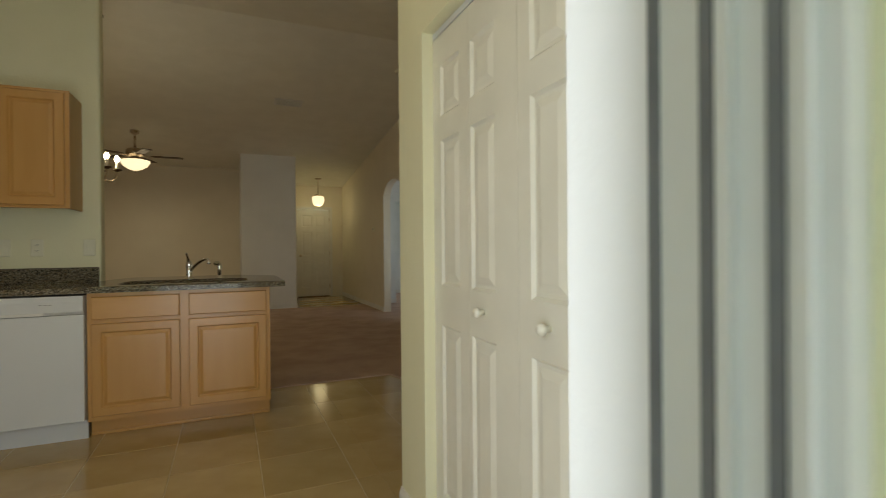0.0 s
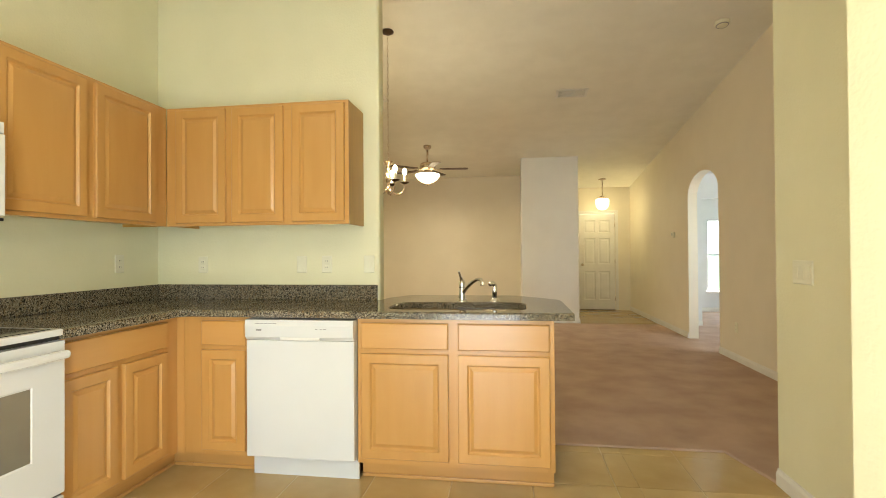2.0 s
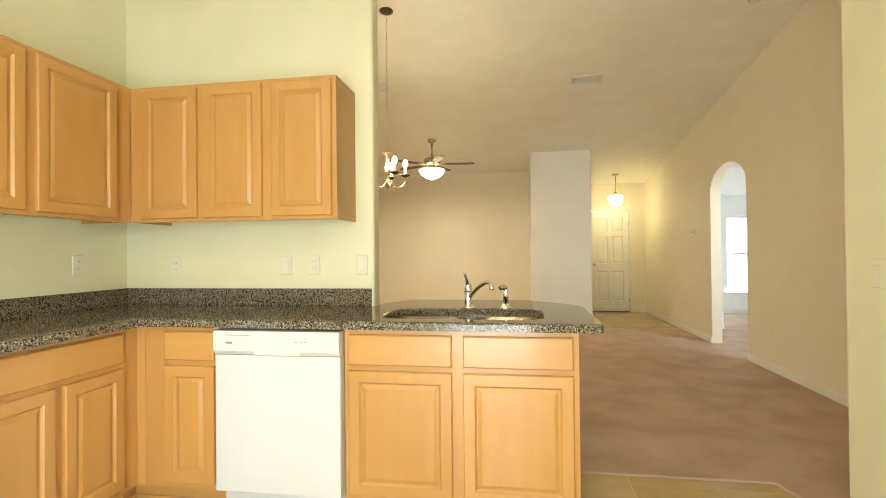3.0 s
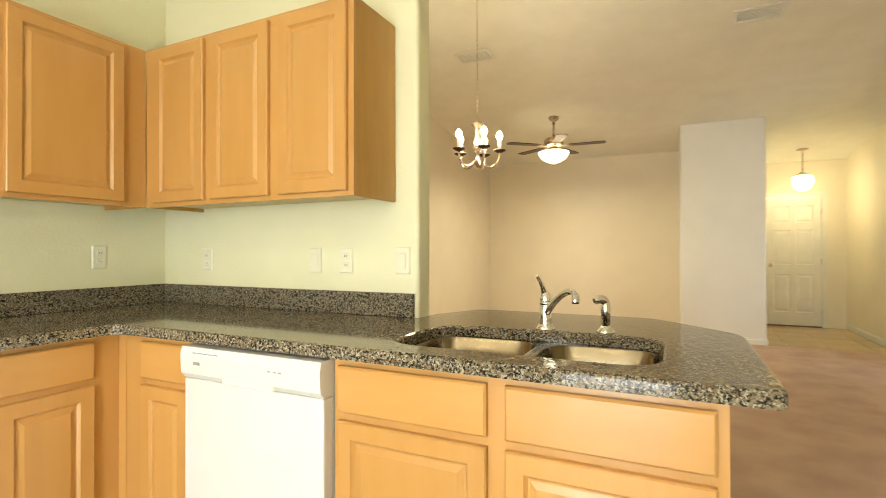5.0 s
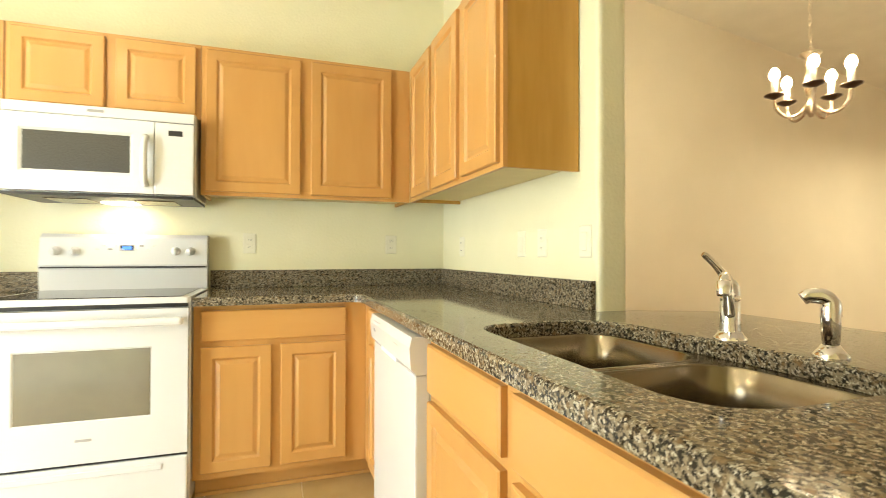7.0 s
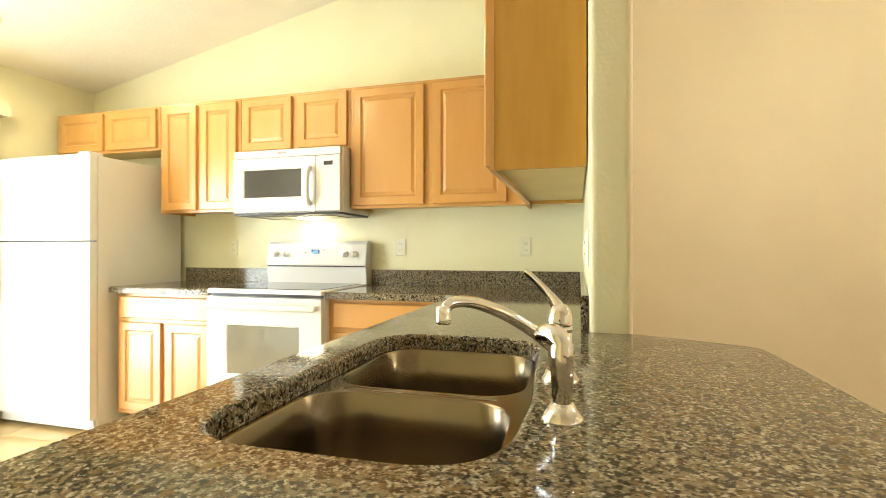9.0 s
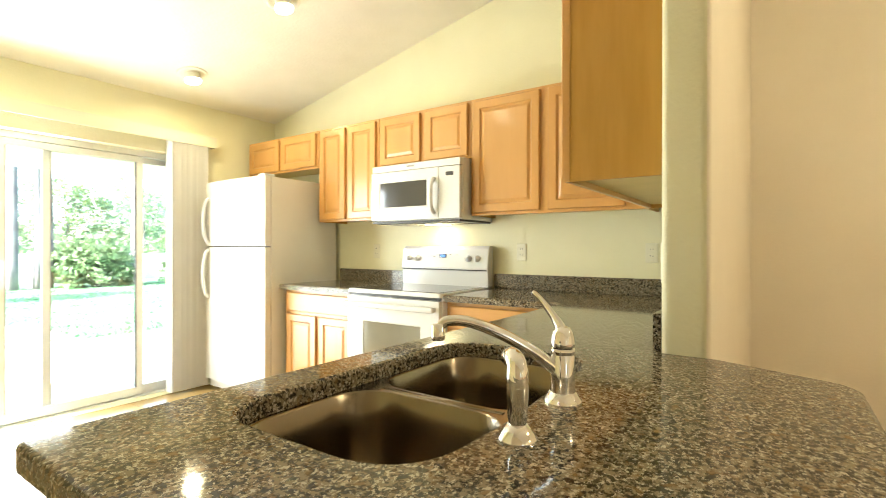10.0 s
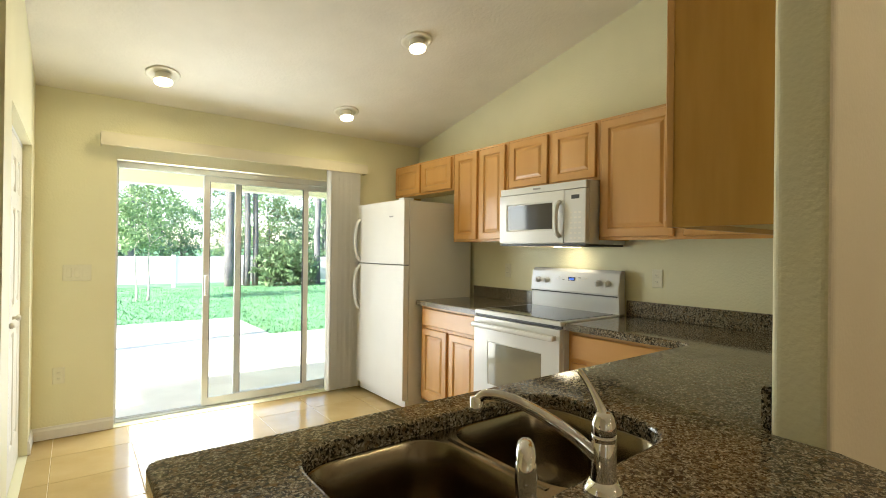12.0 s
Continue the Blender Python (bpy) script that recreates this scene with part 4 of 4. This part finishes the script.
def can_light(x, y, watts):
    tilt = -math.degrees(math.atan(0.212)) * -1
    m = pose(x, y, ceil_z(y) - 0.001, tilt, 0, 0)
    root = thing("ceiling_light", m, "round flush ceiling light with a lit lens", "ceiling light", "kitchen ceiling lights")
    part("trim_ring", lathe([(0.106, 0.0), (0.106, -0.006), (0.100, -0.010), (0.082, -0.009), (0.074, -0.002), (0.0, -0.002)], 32), LAMPRING, root)
    part("lamp_collar", lathe([(0.050, -0.003), (0.050, -0.032), (0.055, -0.050), (0.057, -0.054), (0.0, -0.054)], 28), LAMPRING, root, "white lamp collar")
    part("lens", lathe([(0.0568, -0.0542), (0.054, -0.066), (0.040, -0.073), (0.0, -0.076)], 28), LENS, root, "glowing frosted lens")
    lamp = area("kitchen_light", m @ pose(0, 0, -0.082), 0.10, 0.10, watts, WARM)
    lamp.data.shape = "DISK"


for x, y in ((2.43, -3.37), (1.075, -2.29), (1.06, -3.385), (2.42, -2.27)):
    can_light(x, y, 0.68)


def chandelier(x, y):
    zc = ceil_z(y)
    root = thing("chandelier", pose(x, y, 0), "nickel five-arm candle chandelier with lit bulbs on a chain", "chandelier")
    part("canopy", lathe([(0.0, zc + 0.005), (0.062, zc + 0.005), (0.060, zc - 0.012), (0.025, zc - 0.03), (0.0, zc - 0.032)]), BRONZE, root)
    bm = bmesh.new()
    n = 34
    z0, z1 = 2.16, zc - 0.03
    for i in range(n):
        zm = z0 + (z1 - z0) * (i + 0.5) / n
        h = (z1 - z0) / n * 0.68
        ax = Vector((1, 0, 0)) if i % 2 else Vector((0, 1, 0))
        ring = [Vector((0, 0, zm)) + ax * 0.007 * math.cos(2 * math.pi * k / 10) + Vector((0, 0, h * math.sin(2 * math.pi * k / 10))) for k in range(11)]
        tube(ring, 0.0010, 5, bm)
    part("chain", bm, BRASS, root)
    part("column", lathe([(0.0, 1.795), (0.010, 1.80), (0.016, 1.815), (0.030, 1.83), (0.034, 1.85), (0.018, 1.87), (0.014, 1.90), (0.024, 1.93), (0.027, 1.97), (0.020, 2.02), (0.013, 2.05), (0.022, 2.065), (0.013, 2.08), (0.048, 2.115), (0.046, 2.122), (0.012, 2.125), (0.008, 2.15), (0.0, 2.16)], 20), BRASS, root)
    for i in range(5):
        a = 2 * math.pi * i / 5 + 0.35
        c, s = math.cos(a), math.sin(a)
        pts = smooth_path([(0.02 * c, 0.02 * s, 1.855), (0.055 * c, 0.055 * s, 1.815), (0.105 * c, 0.105 * s, 1.805), (0.150 * c, 0.150 * s, 1.845), (0.160 * c, 0.160 * s, 1.905)])
        arm = part("arm", tube(pts, 0.0075, 10), BRASS, root)
        o = (0.160 * c, 0.160 * s, 0)
        part("drip_pan", lathe([(0.0, 1.900), (0.012, 1.902), (0.045, 1.918), (0.046, 1.924), (0.014, 1.914), (0.0, 1.914)], 18, at=o), BRONZE, arm)
        part("candle", lathe([(0.0, 1.914), (0.013, 1.914), (0.013, 1.995), (0.0, 1.995)], 14, at=o), CANDLE, arm, "cream candle sleeve with the bulb's light added as faint glow")
        part("bulb", lathe([(0.009, 1.996), (0.018, 2.008), (0.0225, 2.026), (0.017, 2.046), (0.006, 2.060), (0.0, 2.062)], 14, at=o), BULB, arm, "lit flame bulb")


chandelier(1.28, 1.515)
bulb("chandelier_light", (1.28, 1.515, 2.10), 4.7, SOFT, 0.07)


def ceiling_fan(x, y):
    zc = ceil_z(y)
    root = thing("ceiling_fan", pose(x, y, 0), "nickel ceiling fan with dark blades and a lit bowl", "ceiling fan")
    part("canopy", lathe([(0.0, zc + 0.012), (0.066, zc + 0.012), (0.064, zc - 0.03), (0.03, zc - 0.055), (0.0, zc - 0.056)]), BRASS, root)
    part("downrod", tube([(0, 0, zc - 0.06), (0, 0, 2.70)], 0.016, 12), BRASS, root)
    part("motor_housing", lathe([(0.0, 2.715), (0.035, 2.71), (0.095, 2.695), (0.125, 2.67), (0.130, 2.62), (0.110, 2.585), (0.065, 2.57), (0.06, 2.545), (0.0, 2.545)], 28), BRASS, root)
    for i in range(5):
        m = pose(0, 0, 0, 0, 0, 72 * i + 4)
        br = part("blade_iron", cube(0.10, -0.018, 2.578, 0.24, 0.018, 2.586, 0.002), BRASS, root)
        br.matrix_local = m
        pts = fillet(V((0.20, -0.055), (0.66, -0.072), (0.66, 0.072), (0.20, 0.055)), [0.02, 0.05, 0.05, 0.02], 5)
        bl = part("blade", slab(pts, [], 2.588, 2.596), BLADE, br)
    part("light_fitter", lathe([(0.0, 2.548), (0.085, 2.545), (0.095, 2.525), (0.0, 2.52)], 28), BRASS, root)
    part("glass_bowl", lathe([(0.0, 2.522), (0.170, 2.520), (0.200, 2.508), (0.198, 2.480), (0.160, 2.425), (0.095, 2.380), (0.040, 2.362), (0.0, 2.358)], 32), SHADE, root, "lit frosted glass bowl")
    part("finial", lathe([(0.0, 2.325), (0.010, 2.33), (0.014, 2.345), (0.0, 2.360)], 14), BRASS, root)


ceiling_fan(1.115, 4.69)
fan_lamp = area("fan_light", pose(1.115, 4.69, 2.315), 0.26, 0.26, 3.8, SOFT)
fan_lamp.data.shape = "DISK"


def hall_pendant(x, y):
    zc = ceil_z(y)
    root = thing("pendant_light", pose(x, y, 0), "nickel hall pendant with a lit frosted glass shade", "pendant light")
    part("canopy", lathe([(0.0, zc + 0.012), (0.075, zc + 0.012), (0.072, zc - 0.008), (0.03, zc - 0.022), (0.0, zc - 0.024)]), BRASS, root)
    part("stem", tube([(0, 0, zc - 0.02), (0, 0, 2.340)], 0.010, 10), BRASS, root)
    part("collar", lathe([(0.0, 2.345), (0.03, 2.340), (0.075, 2.310), (0.085, 2.290), (0.0, 2.290)], 20), BRASS, root)
    part("shade", lathe([(0.082, 2.290), (0.122, 2.275), (0.132, 2.240), (0.128, 2.170), (0.102, 2.105), (0.055, 2.072), (0.0, 2.064)], 28), SHADE, root, "lit frosted glass shade")


hall_pendant(4.25, 6.90)
bulb("hall_light", (4.25, 6.90, 2.05), 2.0, (1.0, 0.84, 0.42), 0.12)

# smoke detector and ceiling vents
SN = -math.degrees(math.atan(0.135))
sm = thing("smoke_detector", pose(4.44, 1.75, ceil_z(1.75) - 0.0005, SN, 0, 0), "round white smoke detector on the ceiling", "smoke detector")
part("case", lathe([(0.0, 0.0), (0.068, 0.0), (0.066, -0.02), (0.05, -0.034), (0.0, -0.036)], 24), PLATE, sm)
part("vent_ring", lathe([(0.056, -0.0305), (0.054, -0.0335), (0.048, -0.0355), (0.046, -0.033)], 24), GREY, sm)
for x, y in ((3.217, 3.05), (0.707, 2.90)):
    vt = thing("ceiling_vent", pose(x, y, ceil_z(y) - 0.0005, SN, 0, 0), "white metal air register on the ceiling", "vent", "ceiling registers")
    part("frame", slab(V((-0.19, -0.11), (0.19, -0.11), (0.19, 0.11), (-0.19, 0.11)), [list(reversed(V((-0.16, -0.08), (0.16, -0.08), (0.16, 0.08), (-0.16, 0.08))))], -0.010, 0.0), TRIM, vt)
    part("backing", cube(-0.16, -0.08, -0.002, 0.16, 0.08, 0.0), CEIL, vt)
    for i in range(7):
        s = part("slat", cube(-0.159, -0.009, -0.001, 0.159, 0.009, 0.001), TRIM, vt)
        s.matrix_local = pose(0, -0.066 + 0.022 * i, -0.006, 35, 0, 0)

# ---- outside ----
bm = bmesh.new()
q = [bm.verts.new(p) for p in ((-900, -900, -0.14), (900, -900, -0.14), (900, 900, -0.14), (-900, 900, -0.14))]
bm.faces.new(q)
solid("ground", bm, GRASSM, "green mown lawn reaching to the woods", "lawn", kind="structure")
rnd = np.random.RandomState(5)
vs, fs = [], []
for i in range(22000):
    x = rnd.uniform(-13, 4)
    y = (-9.65 if x > 0.38 else -7.42) - 11.5 * rnd.uniform(0, 1) ** 1.5
    if y < -19.6:
        continue
    for k in range(2):
        a = rnd.uniform(0, 6.283)
        h, w = rnd.uniform(0.02, 0.05), rnd.uniform(0.008, 0.02)
        c, d = math.cos(a) * w, math.sin(a) * w
        n = len(vs)
        vs += [(x - c, y - d, -0.142), (x + c, y + d, -0.142), (x + d * 0.8, y - c * 0.8, -0.142 + h)]
        fs.append((n, n + 1, n + 2))
tufts = bpy.data.meshes.new("grass_blades")
tufts.from_pydata(vs, [], fs)
tufts.materials.append(GRASSM)
tagged(new("grass", tufts), "short green grass blades of the lawn", "grass", kind="stuff")
solid("patio", slab(V((-3.2, -7.36), (0.4, -7.36), (0.4, -9.6), (6.2, -9.6), (6.2, YS - 0.2), (-3.2, YS - 0.2)), [], -0.3, -0.03), CONCRETE, "pale concrete patio slab behind the house", "patio", kind="structure")
lan = thing("lanai_roof", None, "cream painted covered porch roof on square posts", "porch roof", kind="structure")
part("roof", cube(-3.2, -7.3, 2.46, 3.1, YS - 0.2, 2.62), SOFFIT, lan)
part("beam", cube(-3.2, -7.3, 2.17, 3.1, -7.05, 2.46), SOFFIT, lan)
for x in (-3.1, 2.85):
    part("post", cube(x, -7.28, -0.03, x + 0.2, -7.07, 2.17), SOFFIT, lan)
# unseen slab, added to close the house against sky and sun
ft = solid("roof", cube(-0.9, YS - 0.25, 3.62, 8.2, 7.8, 3.7), SOFFIT, "plain flat roof slab added above the ceiling, out of view", "roof", kind="structure")


def fence(y, x0, x1, h):
    root = thing("fence", None, "white vinyl privacy fence behind the lawn", "fence")
    post = mesh_of("post", cube(-0.06, -0.06, -0.15, 0.06, 0.06, h + 0.06, 0.01), FENCEM)
    rail = mesh_of("rail", cube(0.06, -0.025, 0, 2.34, 0.025, 0.12), FENCEM)
    board = mesh_of("board", cube(0.0, -0.012, 0.08, 0.283, 0.012, h - 0.1, 0.003), FENCEM)
    x = x0
    while x < x1:
        ob = new("post", post)
        ob.parent, ob.matrix_local = root, pose(x, y, 0)
        for z in (0.0, h - 0.12):
            r = new("rail", rail)
            r.parent, r.matrix_local = root, pose(x, y, z)
        for k in range(8):
            b = new("board", board)
            b.parent, b.matrix_local = root, pose(x + 0.062 + 0.2845 * k, y, 0)
        x += 2.4


fence(-19.8, -24, 9.5, 0.99)


def crown_mesh(name, seed, clumps, leaves, size, spread, z0, z1, material):
    rnd = np.random.RandomState(seed)
    vs, fs = [], []
    for c in range(clumps):
        h = rnd.uniform(0, 1)
        rad = spread * (0.35 + 0.65 * math.sin(math.pi * min(1, 0.12 + 0.8 * h)))
        a = rnd.uniform(0, 2 * math.pi)
        r = rad * math.sqrt(rnd.uniform(0.05, 1))
        c0 = np.array((r * math.cos(a), r * math.sin(a), z0 + (z1 - z0) * h))
        cs = rnd.uniform(0.5, 1.1) * spread * 0.30
        for _ in range(leaves):
            p = c0 + rnd.normal(0, 1, 3) * cs * np.array((0.55, 0.55, 0.42))
            u = rnd.normal(0, 1, 3)
            u /= np.linalg.norm(u)
            w = np.cross(u, rnd.normal(0, 1, 3))
            w /= np.linalg.norm(w)
            s = size * rnd.uniform(0.6, 1.4)
            i = len(vs)
            vs += [tuple(p - u * s), tuple(p + w * s * 0.5), tuple(p + u * s), tuple(p - w * s * 0.5)]
            fs.append((i, i + 1, i + 2, i + 3))
    me = bpy.data.meshes.new(name)
    me.from_pydata(vs, [], fs)
    me.materials.append(material)
    return me


def tree(name, x, y, seed, h, r, spread, z0, leaf_mat, label, clumps=70, leaves=34, size=0.16, limbs=9, lean=0.0, bark=None, bend=0.022):
    rnd = random.Random(seed)
    root = thing(name, pose(x, y, -0.15, 0, lean, rnd.uniform(0, 360)), label, "tree", "trees behind the lawn")
    pts = [(rnd.uniform(-bend, bend) * k, rnd.uniform(-bend, bend) * k, h * k / 7) for k in range(8)]
    pts[0] = (0, 0, 0)
    bm = tube(smooth_path(pts, 3), [r * (1.0 - 0.85 * i / 21) for i in range(22)], 9)
    for i in range(limbs):
        zz = z0 + (h - z0) * (i + 0.5) / limbs
        a = rnd.uniform(0, 6.283)
        L = spread * rnd.uniform(0.5, 0.9)
        k = min(7, int(zz / h * 7))
        b0 = Vector((pts[k][0], pts[k][1], zz))
        tube([b0, b0 + Vector((math.cos(a) * L * 0.5, math.sin(a) * L * 0.5, L * 0.25)), b0 + Vector((math.cos(a) * L, math.sin(a) * L, L * 0.4))], [r * 0.3, r * 0.2, r * 0.06], 5, bm)
    part("trunk", bm, bark or BARK, root, "bark covered trunk with limbs")
    cr = new("crown", crown_mesh("crown", seed, clumps, leaves, size, spread, z0, h + spread * 0.25, leaf_mat))
    cr.parent = root
    return root


PINE = "tall pine with a bare trunk behind the fence"
tree("pine_tree", -1.82, -19.4, 1, 15, 0.19, 2.6, 7.5, LEAF, PINE)
tree("pine_tree", -2.47, -19.4, 2, 15, 0.13, 2.4, 7.0, LEAF, PINE)
tree("pine_tree", -2.79, -19.4, 3, 16, 0.115, 2.6, 7.5, LEAF, PINE)
tree("pine_tree", -5.37, -19.4, 4, 15, 0.14, 2.6, 6.5, LEAF, PINE)
tree("pine_tree", 0.6, -30, 5, 16, 0.2, 2.8, 6.0, LEAF, PINE)
tree("small_tree", 1.30, -15.0, 6, 2.9, 0.035, 0.95, 1.45, LEAF2, "young slender tree on the lawn", clumps=60, leaves=34, size=0.055, limbs=8, bark=PALEBARK)
tree("small_tree", 1.55, -15.1, 7, 2.6, 0.028, 0.7, 1.4, LEAF2, "young slender tree on the lawn", clumps=34, leaves=30, size=0.055, limbs=5, bark=PALEBARK)
first = {}
for i in range(21):
    x = -20 + 1.42 * i + random.uniform(-0.5, 0.5)
    y = -29 - random.uniform(0, 9)
    k = i % 4
    if k not in first:
        first[k] = tree("broadleaf_tree", x, y, 20 + k, 3.6 + 0.75 * k, 0.11, 1.7 + 0.2 * k, 0.5, (LEAF, LEAF2)[k % 2], "leafy broadleaf tree behind the fence", clumps=62, leaves=40, size=0.095)
    else:
        copy_thing(first[k], pose(x, y, -0.15, 0, 0, random.uniform(0, 360)))


def shrub(x, y, seed, s):
    root = thing("shrub", pose(x, y, -0.14), "leafy green shrub in front of the fence", "shrub", "shrubs at the fence")
    bm = bmesh.new()
    rnd = random.Random(seed)
    for i in range(7):
        a = rnd.uniform(0, 6.28)
        tube([(0, 0, 0), (0.2 * s * math.cos(a), 0.2 * s * math.sin(a), 0.5 * s), (0.45 * s * math.cos(a), 0.45 * s * math.sin(a), 1.1 * s)], [0.02, 0.015, 0.006], 5, bm)
    part("stems", bm, BARK, root)
    c = new("foliage", crown_mesh("foliage", seed, 46, 30, 0.10, 0.85 * s, 0.1, 1.7 * s, LEAF2))
    c.parent = root


for i, (x, y, s) in enumerate(((-3.35, -19.0, 0.85), (-3.95, -18.9, 1.0), (-4.6, -19.0, 0.7), (-7.0, -18.9, 1.4), (-8.2, -18.7, 1.2), (-9.6, -18.6, 1.5), (-11.0, -18.9, 1.3))):
    shrub(x, y, 60 + i, s)

# ---- floor tiles ----
T = 0.425
tile_bm = bmesh.new()
g = 0.0016
box(tile_bm, g, g, -0.0021, T - g, T - g, 0.0)
bmesh.ops.bevel(tile_bm, geom=[e for e in tile_bm.edges if all(v.co.z > -0.001 for v in e.verts)], offset=0.0015, segments=1, affect="EDGES")
tile_me = mesh_of("tile", tile_bm, TILE)
cut = {}


def lay(xa, ya, xb, yb):
    i0, i1 = math.floor((xa - 2.575) / T), math.ceil((xb - 2.575) / T)
    j0, j1 = math.floor((ya + 3.03) / T), math.ceil((yb + 3.03) / T)
    for i in range(i0, i1):
        for j in range(j0, j1):
            x, y = 2.575 + i * T, -3.03 + j * T
            a, b, c, d = max(x, xa) - x, max(y, ya) - y, min(x + T, xb) - x, min(y + T, yb) - y
            if c - a < 0.01 or d - b < 0.01:
                continue
            if (a, b, c, d) == (0, 0, x + T - x, y + T - y) or (c - a > T - 1e-4 and d - b > T - 1e-4):
                me = tile_me
            else:
                me = mesh_of("tile", cube(a + (g if a < 0.001 else 0), b + (g if b < 0.001 else 0), -0.0021, c - g, d - g, 0.0), TILE)
            ob = new("tile", me)
            ob.parent, ob.location = floor, (x, y, 0)


lay(0.0, YS, 3.12, 0.045)
lay(3.12, -2.09, 3.84, 0.045)
lay(3.60, 5.42, 4.912, 7.52)
